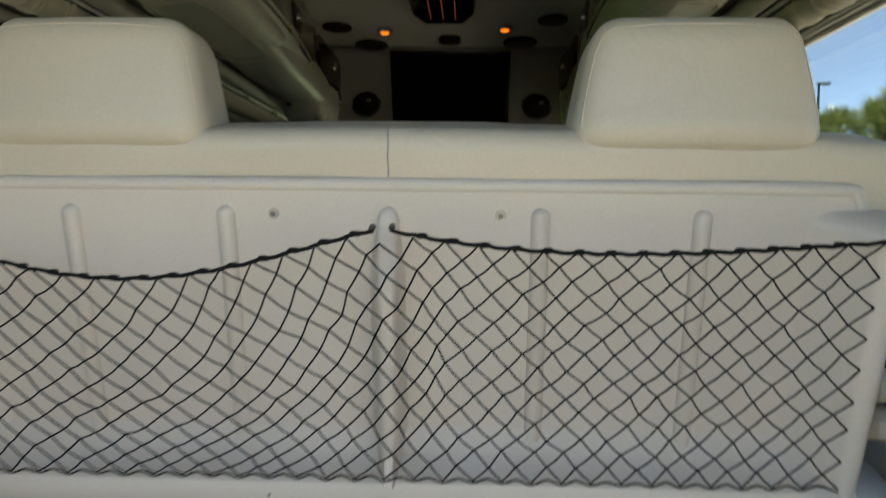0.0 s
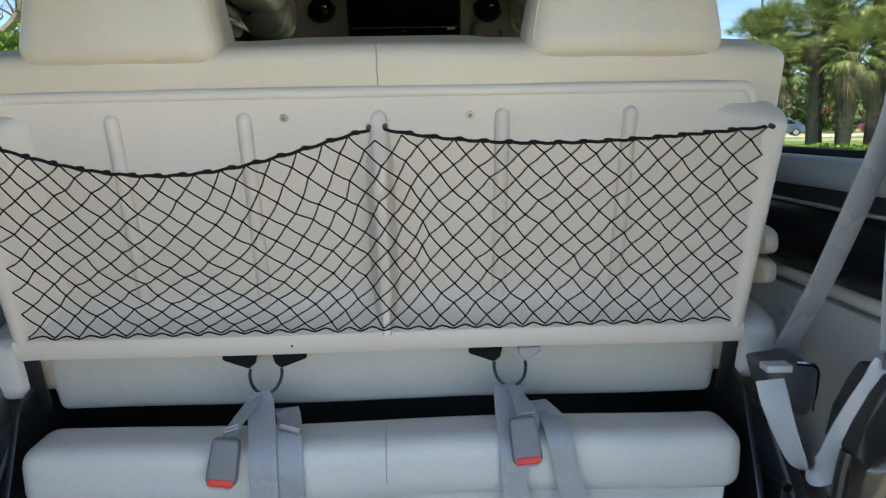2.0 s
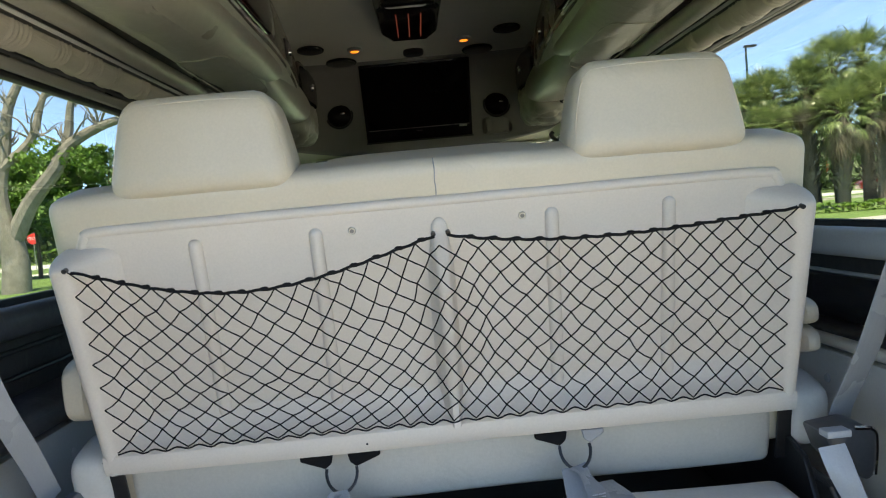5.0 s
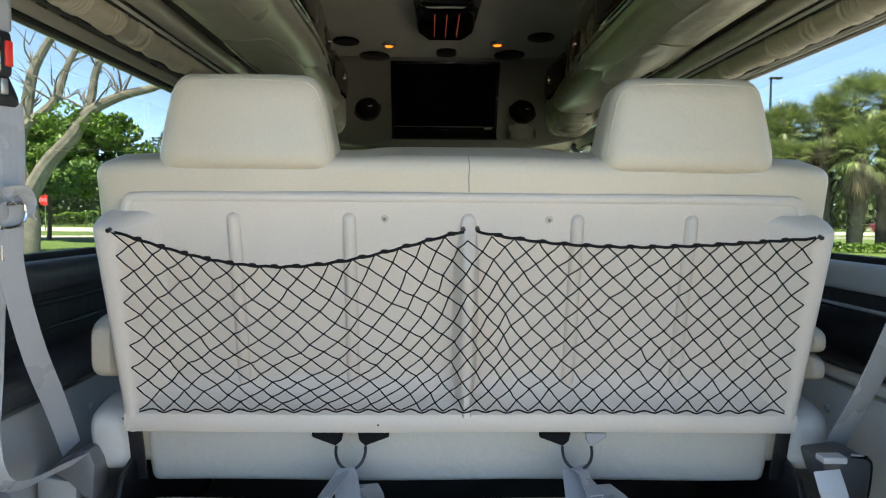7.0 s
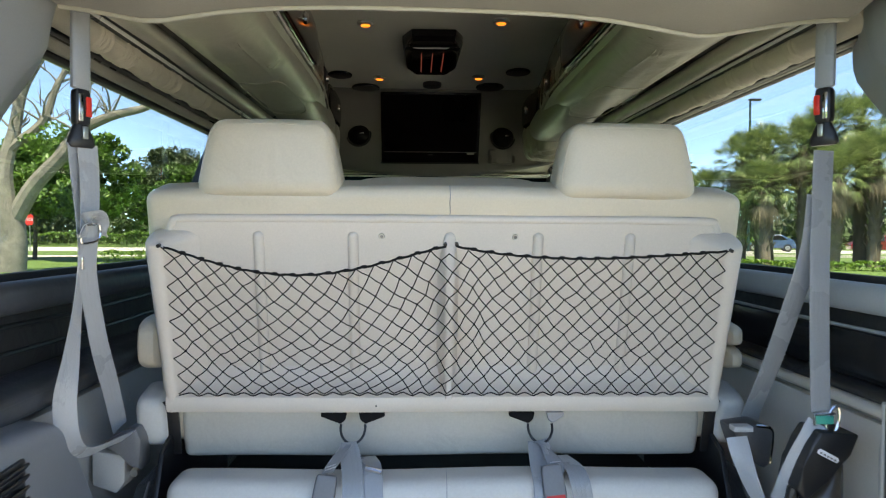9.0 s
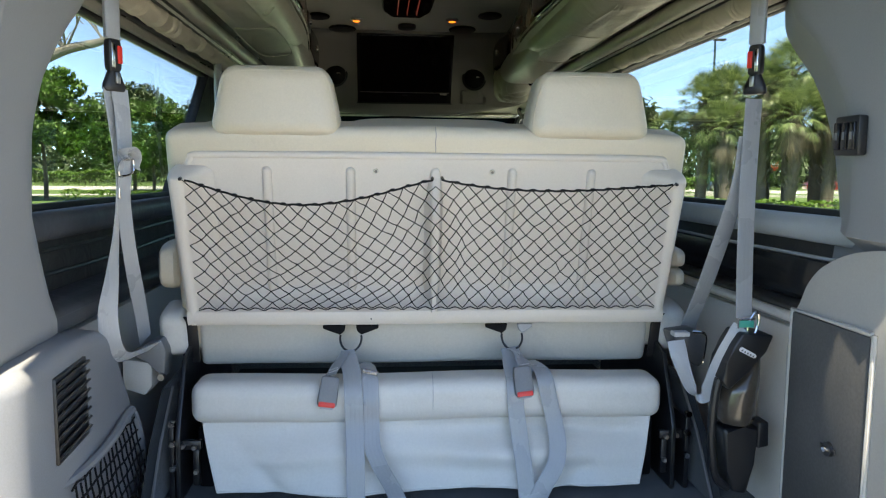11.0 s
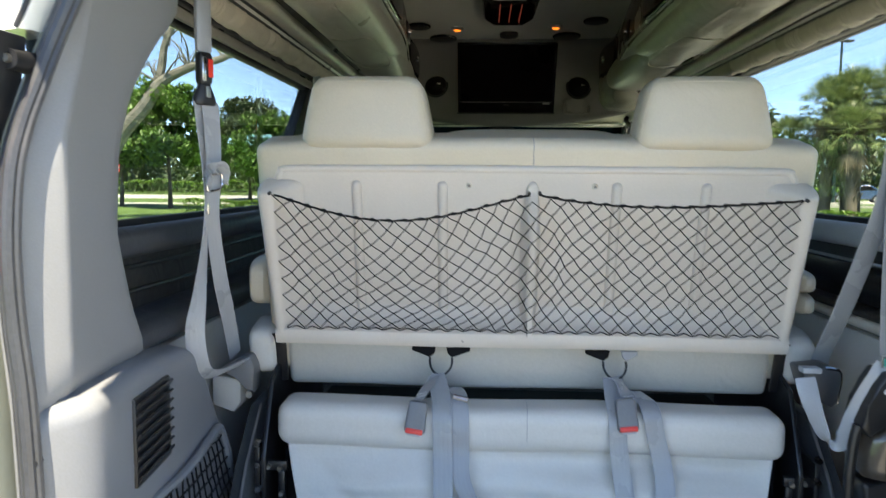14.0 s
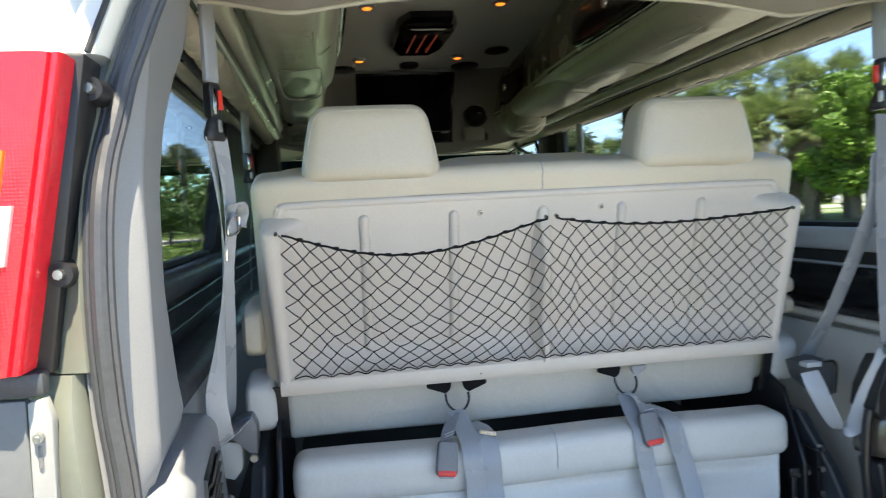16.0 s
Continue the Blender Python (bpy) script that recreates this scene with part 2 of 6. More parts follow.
def cyl(bm, a, b, r1, r2=None, seg=16, caps=True):
    a, b = Vector(a), Vector(b)
    d = b - a
    m = Matrix.Translation((a + b) / 2) @ d.to_track_quat("Z", "Y").to_matrix().to_4x4()
    return bmesh.ops.create_cone(bm, cap_ends=caps, segments=seg, radius1=r1, radius2=r1 if r2 is None else r2, depth=d.length, matrix=m)["verts"]


def loft(bm, rings, closed=True, caps=True):
    """Skin over rings of equally many points."""
    vs = [[bm.verts.new(p) for p in ring] for ring in rings]
    k = len(vs[0])
    for a, b in zip(vs, vs[1:]):
        for i in range(k if closed else k - 1):
            j = (i + 1) % k
            bm.faces.new((a[i], a[j], b[j], b[i]))
    if caps and closed:
        bm.faces.new(vs[0][::-1])
        bm.faces.new(vs[-1])
    return [v for ring in vs for v in ring]


def pillow(bm, c, h, e1=0.35, e2=0.35, nu=32, nv=20, shape=None):
    """A superellipsoid: c centre, h half sizes; small e is boxier. shape bends its points."""
    def sp(v, e):
        return math.copysign(abs(v) ** e, v)
    rings = []
    for i in range(1, nv):
        a = -math.pi / 2 + math.pi * i / nv
        ring = []
        for j in range(nu):
            b = 2 * math.pi * j / nu
            p = Vector((sp(math.cos(a), e1) * sp(math.cos(b), e2), sp(math.cos(a), e1) * sp(math.sin(b), e2), sp(math.sin(a), e1)))
            p = Vector((p.x * h[0], p.y * h[1], p.z * h[2]))
            if shape:
                p = shape(p)
            ring.append(Vector(c) + p)
        rings.append(ring)
    return loft(bm, rings)


def soft_box(bm, c, h, r, n=(24, 6, 10), shape=None):
    """A box with round edges of radius r, finely divided so that it can be bent. c centre, h half sizes."""
    faces = ((0, 1, 2), (1, 2, 0), (2, 0, 1))
    seen = {}
    def vert(p):
        key = tuple(round(v, 6) for v in p)
        if key not in seen:
            core = Vector([max(-h[k] + r, min(h[k] - r, p[k])) for k in range(3)])
            d = p - core
            q = core + d.normalized() * r if d.length > 1e-9 else p.copy()
            if shape:
                q = shape(q)
            seen[key] = bm.verts.new(Vector(c) + q)
        return seen[key]
    def steps(k):
        e = [r * (1 - math.cos(a)) for a in (0, .4, .8, 1.2)]
        mid = list(np.linspace(-h[k] + r, h[k] - r, n[k] + 1))
        return [-h[k] + v for v in e] + mid + [h[k] - v for v in e[::-1]]
    for a, b, f in faces:
        for s in (-1, 1):
            A, B = steps(a), steps(b)
            for i in range(len(A) - 1):
                for j in range(len(B) - 1):
                    q = []
                    for u, v in ((i, j), (i + 1, j), (i + 1, j + 1), (i, j + 1)):
                        p = Vector((0, 0, 0))
                        p[a], p[b], p[f] = A[u], B[v], s * h[f]
                        w = vert(p)
                        if w not in q:
                            q.append(w)
                    if len(q) > 2 and bm.faces.get(q) is None:
                        bm.faces.new(q)
    return list(seen.values())


def smooth_path(pts, n=8, closed=False):
    """A smooth curve through the points."""
    P = [Vector(p) for p in pts]
    k = len(P)
    out = []
    for i in range(k if closed else k - 1):
        p0, p1 = P[(i - 1) % k] if closed or i else P[0] * 2 - P[1], P[i]
        p2 = P[(i + 1) % k]
        p3 = P[(i + 2) % k] if closed or i + 2 < k else P[-1] * 2 - P[-2]
        for s in range(n):
            t = s / n
            out.append(0.5 * (2 * p1 + (p2 - p0) * t + (2 * p0 - 5 * p1 + 4 * p2 - p3) * t * t + (3 * p1 - p0 - 3 * p2 + p3) * t ** 3))
    if not closed:
        out.append(P[-1])
    return out


def tube(bm, path, r, seg=8, caps=True, closed=False):
    """A round tube along the path; r a number or a function of 0..1."""
    path = [Vector(p) for p in path]
    n = len(path)
    up, rings = None, []
    for i, p in enumerate(path):
        d = (path[(i + 1) % n] - path[i - 1]) if closed else (path[min(i + 1, n - 1)] - path[max(i - 1, 0)])
        d.normalize()
        if up is None:
            up = d.orthogonal().normalized()
        up = (up - d * up.dot(d)).normalized()
        side = d.cross(up)
        rad = r(i / (n - 1)) if callable(r) else r
        rings.append([p + (up * math.cos(2 * math.pi * j / seg) + side * math.sin(2 * math.pi * j / seg)) * rad for j in range(seg)])
    if closed:
        rings.append(rings[0])
        return loft(bm, rings[:-1] + [rings[0]], caps=False)
    return loft(bm, rings, caps=caps)


def ribbon(bm, pts, across, width=0.046, thick=0.0016, n=8):
    """A flat strap through the points; across gives its width's direction at each point."""
    path = smooth_path(pts, n)
    acr = smooth_path(across, n) if isinstance(across[0], (tuple, Vector)) else [Vector(across)] * len(path)
    rings = []
    for i, p in enumerate(path):
        d = (path[min(i + 1, len(path) - 1)] - path[max(i - 1, 0)]).normalized()
        a = acr[i].copy()
        a = (a - d * a.dot(d)).normalized()
        nrm = d.cross(a).normalized()
        w, t = (width(i / (len(path) - 1)) if callable(width) else width) / 2, thick / 2
        rings.append([p + a * s * w + nrm * q * t for s, q in ((-1, -0.6), (-0.92, -1.1), (-.56, -1.05), (-.5, -.92), (-.44, -1.05), (-.06, -1.1), (0, -.96), (.06, -1.1), (.44, -1.05), (.5, -.92), (.56, -1.05), (0.92, -1.1), (1, -0.6), (1, 0.6), (0.92, 1.1), (.56, 1.05), (.5, .92), (.44, 1.05), (.06, 1.1), (0, .96), (-.06, 1.1), (-.44, 1.05), (-.5, .92), (-.56, 1.05), (-0.92, 1.1), (-1, 0.6))])
    return loft(bm, rings)


def prism(bm, outline, axis, a, b, bevel=0.0, seg=3):
    """An outline in the plane across the axis, drawn out from a to b."""
    def put(p, v):
        return {"x": (v, p[0], p[1]), "y": (p[0], v, p[1]), "z": (p[0], p[1], v)}[axis]
    vs = loft(bm, [[put(p, a) for p in outline], [put(p, b) for p in outline]])
    if bevel:
        es = list({e for v in vs for e in v.link_edges})
        bmesh.ops.bevel(bm, geom=es, offset=bevel, segments=seg, profile=0.5, affect="EDGES")
    return vs


# ---- the van's shell ----
FLOOR, SILL, TOP, TOP_RIGHT, CEIL = 0.62, 1.42, 1.935, 1.975, 2.42
REAR, FRONT = 0.16, 5.3
OPENINGS = ((0.45, 2.42), (2.62, 3.55), (3.95, 4.75))   # side windows, from front to back edge along the van

bm = bmesh.new()
box(bm, (-1.0, REAR + 0.02, FLOOR - 0.06), (1.0, FRONT, FLOOR), 0.004)
structure("floor", bm, CARPET, "dark blue-grey carpeted van floor", "floor")

bm = bmesh.new()
box(bm, (-.80, REAR + .30, 0.013), (.80, FRONT - .1, FLOOR - .064), .02)
structure("underbody", bm, BLACK_METAL, "plain dark underbody of the van", "van body")

for side, tag in ((-1, "left"), (1, "right")):
    def X(v):
        return side * v
    top = TOP if side < 0 else TOP_RIGHT
    bm = bmesh.new()
    box(bm, (X(0.93), REAR + 0.3, FLOOR), (X(0.975), FRONT, SILL - 0.012))
    box(bm, (X(0.93), REAR + 0.3, top), (X(0.975), FRONT, CEIL))
    openings = [o for k, o in enumerate(OPENINGS) if k != 1 or side > 0]
    edges = [v for o in openings for v in o]
    for a, b in zip([REAR + 0.3] + edges[1::2], edges[0::2] + [FRONT]):
        if b - a > 0.02:
            box(bm, (X(0.93), a, SILL - 0.012), (X(0.975), b, top))
    structure("wall_" + tag, bm, DARK_VINYL, "charcoal vinyl-covered van side wall", "wall")
    bm = bmesh.new()
    box(bm, (X(0.98), REAR + 0.1, FLOOR - 0.2), (X(1.0), FRONT, SILL - 0.012))
    box(bm, (X(0.98), REAR + 0.1, top), (X(1.0), FRONT, CEIL + 0.05))
    for a, b in zip([REAR + 0.1] + edges[1::2], edges[0::2] + [FRONT]):
        a, b = (a + 0.07 if a > 1 else a), b - 0.05
        if b - a > 0.02:
            box(bm, (X(0.98), a, SILL - 0.012), (X(1.0), b, top))
    structure("body_side_" + tag, bm, PAINT, "white painted van body side", "van body")
    for k, (a, b) in enumerate(openings):
        win = thing("window_%d" % (k + 1 + (2 if side > 0 else 0)), (X(0.955), (a + b) / 2, SILL), "fixed van side window with black rubber gasket", "window", "", "structure")
        bm = bmesh.new()
        box(bm, (X(0.952), a - 0.005, SILL - 0.01), (X(0.957), b + 0.005, top + 0.005))
        pane = part("pane", bm, GLASS, win)
        pane.visible_shadow = False
        bm = bmesh.new()
        box(bm, (X(0.938), a, SILL - 0.01), (X(0.962), b, SILL + 0.006), 0.003)
        box(bm, (X(0.938), a, top - 0.016), (X(0.962), b, top), 0.003)
        box(bm, (X(0.938), b - 0.03, SILL + 0.007), (X(0.962), b, top - 0.017), 0.003)
        box(bm, (X(0.938), a, SILL + 0.007), (X(0.962), a + 0.02, top - 0.017), 0.003)
        part("gasket", bm, RUBBER, win)

# slanted front edge of the first window on both sides
for side, tag in ((-1, "left"), (1, "right")):
    bm = bmesh.new()
    prism(bm, [(1.80, SILL - .008), (1.845, SILL + .03), (2.10, 1.66), (2.415, TOP), (2.43, TOP if side < 0 else TOP_RIGHT), (2.43, SILL - .008)], "x", side * .926, side * .970, .004, 2)
    structure("trim_slant_" + tag, bm, DARK_VINYL, "dark slanted trim at the front edge of a side window", "trim")
bm = bmesh.new()
def ceil_z(y):
    return float(np.interp(y, (0, 2.7, 3.0, 3.3, 3.66, 5), (CEIL, CEIL, CEIL - .010, CEIL - .027, CEIL - .044, CEIL - .044)))
loft(bm, [[(-0.97, y, ceil_z(y)), (0.97, y, ceil_z(y)), (0.97, y, CEIL + .04), (-0.97, y, CEIL + .04)] for y in [REAR + .06] + list(np.linspace(2.7, 3.7, 12)) + [4.1]])
structure("ceiling", bm, CEILING_FABRIC, "taupe fabric raised ceiling of the van", "ceiling")
# The unseen rear overhang is added, its outline stepped to shape the sun's edge.
bm = bmesh.new()
prism(bm, [(-1.0, FRONT), (-1.0, REAR + .02), (-.90, REAR - .02), (-.855, REAR - .12), (-.80, REAR - .24), (-.766, REAR - .25), (-.752, REAR - .37), (-.70, REAR - .40), (.70, REAR - .40), (.752, REAR - .37), (.766, REAR - .25), (.80, REAR - .24), (.855, REAR - .12), (.90, REAR - .02), (1.0, REAR + .02), (1.0, FRONT)], "z", CEIL + .045, CEIL + .07, .008, 2)
structure("roof", bm, PAINT, "white painted raised van roof with an added rear overhang for shade", "roof")
bm = bmesh.new()
loft(bm, [[(-.97, y, z), (.97, y, z), (.97, y, z + .04), (-.97, y, z + .04)] for y, z in ((4.11, 2.0), (4.3, 1.994), (4.5, 1.98), (4.7, 1.962), (4.86, 1.945))])
structure("cab_ceiling", bm, VISOR, "pale fabric cab ceiling above the front seats", "ceiling")

# windshield and dashboard close the cab
bm = bmesh.new()
box(bm, (-0.97, FRONT - 0.03, FLOOR), (0.97, FRONT, 1.42))
structure("dashboard_wall", bm, DARK_VINYL, "dark plain wall under the windshield", "wall")
win = thing("window_6", (0, FRONT, 1.42), "wide green-tinted windshield", "windshield", "", "structure")
bm = bmesh.new()
prism(bm, [(FRONT - .02, 1.42), (FRONT - .014, 1.42), (4.962, 1.879), (4.956, 1.879)], "x", -.96, .96)
pane = part("pane", bm, TINTED, win)
pane.visible_shadow = False
bm = bmesh.new()
prism(bm, [(4.955, 1.880), (4.961, 1.880), (4.856, 2.03), (4.85, 2.03)], "x", -.96, .96)
part("shade_band", bm, SHADE_GLASS, win, "dark tinted shade band")
# Unseen bonnet, added so that sunlight bounces up to the cab ceiling.
bm = bmesh.new()
prism(bm, [(FRONT + .02, 1.40), (FRONT + .30, 1.33), (FRONT + .75, 1.22), (FRONT + .92, 1.10), (FRONT + .95, .50), (FRONT + .02, .50)], "x", -.93, .93, .03, 3)
structure("bonnet", bm, PAINT, "unseen white van bonnet added to bounce sun onto the cab ceiling", "van body")

# rear corner posts with their arched window edge; the door opening narrows and leans forward towards its top
def jamb_x(z):
    return float(np.interp(z, (FLOOR, 1.17, 1.3, 1.45, 1.53, 1.60, 1.715, 1.81, 1.95, 2.1, CEIL), (.79, .805, .816, .820, .817, .812, .790, .757, .70, .66, .65)))


def jamb_lean(z):
    return float(np.interp(z, (1.45, 1.53, 1.60, 1.715, 1.81, 1.95, 2.1, CEIL), (0, .012, .034, .074, .094, .115, .13, .14)))


for side, tag in ((-1, "left"), (1, "right")):
    levels = ((FLOOR, .284, .60, .74, .85), (1.13, .284, .612, .74, .85), (1.16, .284, .592, .73, .80), (1.20, .284, .562, .71, .786), (1.26, .284, .53, .69, .786), (1.33, .284, .498, .675, .785), (1.42, .284, .465, .66, .785), (1.58, .288, .475, .70, .785), (1.68, .299, .51, .75, .782),
              (1.76, .31, .565, .81, .777), (1.82, .32, .63, .88, .77), (1.87, .33, .70, .93, .765), (1.91, .34, .72, .95, .76), (1.95, .36, .73, .95, .75), (2.06, .38, .73, .95, .74), (CEIL, .4, .75, .95, .74))
    rings = []
    zs = np.linspace(FLOOR, CEIL, 60)
    L = np.array(levels)
    for z in zs:
        r2, y3, y4, x2 = (np.interp(z, L[:, 0], L[:, k]) for k in range(1, 5))
        jx, jy = jamb_x(z), REAR + jamb_lean(z)
        r2 = max(r2, jy + .10)
        if side < 0:
            y3 += np.interp(z, (1.26, 1.42, 1.58, 1.68, 1.76, 1.84, 1.92), (.006, .016, .024, .034, .044, .036, 0))
        y3, y4 = max(y3, r2 + .08), max(y4, r2 + .16)
        if side > 0:
            x2 = max(x2, np.interp(z, (1.34, 1.38), (.86, .78)))
        ring = [(side * (jx + 0.03), jy + 0.02, z), (side * (jx + 0.01), jy + 0.045, z), (side * (x2 + 0.0045 + .1 * (jx + .0055 - x2)), r2 - .0225 + .1 * (jy + .0675 - r2), z), (side * (x2 + 0.0045), r2 - 0.0225, z),
                (side * (x2 + 0.0015), r2 - 0.0165, z), (side * (x2 + 0.0027), r2 - 0.006, z), (side * (x2 + 0.010), r2 + 0.06, z), (side * (x2 + 0.021), y3 - 0.05, z), (side * (x2 + 0.026), y3 - 0.015, z), (side * (x2 + 0.035), y3, z), (side * 0.93, y4, z), (side * 0.93, jy + 0.20, z), (side * (jx + 0.04), jy + 0.13, z)]
        rings.append(ring)
    bm = bmesh.new()
    loft(bm, rings)
    structure("rear_post_" + tag, bm, GREY_TRIM, "grey moulded trim over the rear corner post", "post trim", 50)
    # outer body corner, duller inside the jamb, where shade is put into the colour
    for z0, z1, mat, word in ((FLOOR - 0.2, 1.345, JAMB_PAINT_SHADED, "dull shade-darkened"), (1.742, CEIL, PAINT, "white")):
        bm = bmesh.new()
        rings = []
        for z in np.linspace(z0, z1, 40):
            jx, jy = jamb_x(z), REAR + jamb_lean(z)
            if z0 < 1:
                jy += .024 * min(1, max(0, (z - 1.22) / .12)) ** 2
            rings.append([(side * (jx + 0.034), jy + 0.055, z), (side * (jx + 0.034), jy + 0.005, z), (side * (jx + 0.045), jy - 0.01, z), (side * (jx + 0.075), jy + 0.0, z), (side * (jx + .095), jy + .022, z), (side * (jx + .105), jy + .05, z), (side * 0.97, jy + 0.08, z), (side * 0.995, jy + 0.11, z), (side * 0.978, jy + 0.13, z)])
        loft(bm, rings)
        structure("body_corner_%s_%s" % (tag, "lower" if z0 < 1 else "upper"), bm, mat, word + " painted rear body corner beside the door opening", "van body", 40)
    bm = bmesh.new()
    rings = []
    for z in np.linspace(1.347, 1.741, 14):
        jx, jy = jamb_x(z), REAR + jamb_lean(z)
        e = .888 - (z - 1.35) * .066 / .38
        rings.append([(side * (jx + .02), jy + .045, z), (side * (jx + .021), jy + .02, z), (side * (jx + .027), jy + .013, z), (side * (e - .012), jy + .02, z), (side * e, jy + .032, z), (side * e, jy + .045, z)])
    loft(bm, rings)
    structure("body_flange_" + tag, bm, JAMB_PAINT_SHADED, "dull shade-darkened painted flange beside the tail lamp", "van body", 40)
    bm = bmesh.new()
    tube(bm, [(side * (jamb_x(z) + .052), REAR + jamb_lean(z) - .010, z) for z in np.linspace(1.744, 2.35, 16)], .0045, 6)
    structure("trim_gasket_" + tag, bm, RUBBER, "thin black gasket on the body corner", "trim")
    # door seal
    bm = bmesh.new()
    pts = [(side * (jamb_x(z) + .005), REAR + .016 + jamb_lean(z), z) for z in (FLOOR, .9, 1.17, 1.3, 1.42, 1.53, 1.60, 1.66, 1.715, 1.77, 1.81, 1.88, 1.95)] + [(side * .60, .292, 2.05), (side * .3, .30, 2.10)]
    path = smooth_path(pts, 10)
    tube(bm, path, 0.011, 10)
    tube(bm, [p + Vector((side * -0.011, 0.006, 0)) for p in path], 0.006, 8)
    tube(bm, [p + Vector((side * 0.014, 0.004, 0)) for p in path], 0.006, 8)
    structure("door_seal_" + tag, bm, SEAL, "black ribbed rubber seal round the rear door opening", "door seal")

# rear header, dark with a pale edge
bm = bmesh.new()
rings = []
def header_edge(x):
    return 1.936 - .044 * math.exp(-(abs(x - .47) / .17) ** 1.5) - .030 * math.exp(-(abs(x + .59) / .13) ** 1.5)
for i in range(41):
    x = -0.76 + 1.52 * i / 40
    e = header_edge(x)
    rings.append([(x, REAR + 0.05, CEIL), (x, REAR + 0.05, 2.13), (x, 0.45, e + .06), (x, 0.66, e + .012), (x, 0.70, e + .014), (x, 0.72, e + .10), (x, 0.9, CEIL)])
loft(bm, rings)
structure("rear_header", bm, BULK, "dark fabric header over the rear door opening", "header")
bm = bmesh.new()
tube(bm, [(x, 0.69 + 0.004 * math.sin(9 * x), header_edge(x) + .012) for x in np.linspace(-0.76, 0.76, 60)], lambda t: 0.006, 10)
structure("header_trim", bm, POD, "pale fabric edge of the rear header", "trim")


# ---- overhead side soffits, blinds and rails ----
def soffit(side, tag):
    up = 0.0 if side < 0 else 0.028   # the right window reaches higher
    def prof(y):
        f = min(1, max(0, (y - 2.0) / 1.7))
        o = 0.11 * f * f * (3 - 2 * f)
        return [(-.925, 1.945 + up), (-.895, 1.945 + up), (-.882, 1.965 + .5 * up), (-.868, 1.99), (-.84, 2.012), (-.81, 2.005), (-.80, 1.994), (-.776, 2.014), (-.755, 2.032), (-.735, 2.030), (-.70 - o * .2, 2.055), (-.66 - o * .4, 2.065), (-.60 - o * .6, 2.07), (-.54 - o * .8, 2.07 + .01 * f),
                (-.505 - o, 2.075 + .01 * f), (-.482 - o, 2.095), (-.468 - o, 2.14), (-.478 - o, 2.26), (-.502 - o, 2.34), (-.532 - o, 2.39), (-.56 - o, CEIL - .004), (-.925, CEIL - .004)]
    bm = bmesh.new()
    rings = []
    for y in np.linspace(0.62, 3.95, 60):
        rings.append([(-side * x, y, z + 0.002 * math.sin(7 * y + 11 * x)) for x, z in prof(y)])
    loft(bm, rings)
    sof = tagged(part("soffit", bm, SOFFIT_DARK, None, "", 60), "dark olive soffit with stone leather bolsters along the ceiling", "soffit", "soffits", "structure")
    sof.name = "soffit_" + tag
    bm = bmesh.new()
    rings = []
    for y in np.linspace(0.63, 3.94, 50):
        f = min(1, max(0, (y - 2.0) / 1.7))
        o = 0.11 * f * f * (3 - 2 * f)
        rings.append([(-side * x, y, z + .002 * math.sin(8 * y)) for x, z in ((-.535 - o, 2.072), (-.520 - o, 2.062), (-.498 - o, 2.064), (-.474 - o, 2.088), (-.462 - o, 2.12), (-.466 - o, 2.125), (-.50 - o, 2.09))])
    loft(bm, rings)
    part("corner_roll", bm, POD, sof)
    # upper lining, the dark ceiling's reflection put into its colour
    bm = bmesh.new()
    rings = []
    for y in np.linspace(0.63, 3.94, 40):
        f = min(1, max(0, (y - 2.0) / 1.7))
        o = 0.11 * f * f * (3 - 2 * f)
        rings.append([(-side * x, y, z) for x, z in ((-.476 - o, 2.10), (-.466 - o, 2.10), (-.463 - o, 2.14), (-.466 - o, 2.20), (-.472 - o, 2.26), (-.495 - o, 2.34), (-.524 - o, 2.39), (-.55 - o, CEIL - .006), (-.57 - o, CEIL - .005), (-.54 - o, 2.395), (-.51 - o, 2.34), (-.485 - o, 2.26), (-.478 - o, 2.2))])
    loft(bm, rings)
    part("upper_lining", bm, LINER, sof, "glossy vinyl lining, darkened for the ceiling it reflects")
    # padded bolster with a rounded front end and an inset panel
    bm = bmesh.new()
    def swell(p):
        u = p.x * side
        folds = sum(a * math.exp(-((p.y - c + k * u) / .018) ** 2) * math.exp(-((u - e) / .07) ** 2) for c, k, a, e in ((-.52, .9, .006, .03), (-.30, 1.2, .007, -.03), (-.12, .7, .005, .05), (.02, -1.0, .004, -.02), (-.66, 1.1, .005, -.04)))
        return Vector((p.x + 0.004 * math.sin(3 * p.y), p.y, p.z - 0.06 * u + 0.002 * math.sin(4 * p.y + 1) - (folds if p.z < 0 else 0)))
    pillow(bm, (side * 0.600, 1.45, 2.080), (0.122, 0.90, 0.088), 0.95, 0.25, 60, 90, swell)
    bol = part("padded_bolster", bm, POD, sof)
    bm = bmesh.new()
    def inset(p):
        fold = 0.0010 * math.sin(95 * p.y + 30 * p.x * side) * max(0, math.sin(3.4 * p.y + .4)) + 0.0014 * math.exp(-((p.y + .1 - 1.2 * p.x * side) / .025) ** 2)
        return Vector((p.x, p.y, p.z - 0.06 * p.x * side + (fold if p.z < 0 else 0) + 2.2 * p.x * p.x))
    pillow(bm, (side * 0.600, 1.95, 2.008), (0.080, 0.30, 0.012), 1.0, 0.5, 90, 14, inset)
    part("inset_panel", bm, POD, bol)
    bm = bmesh.new()
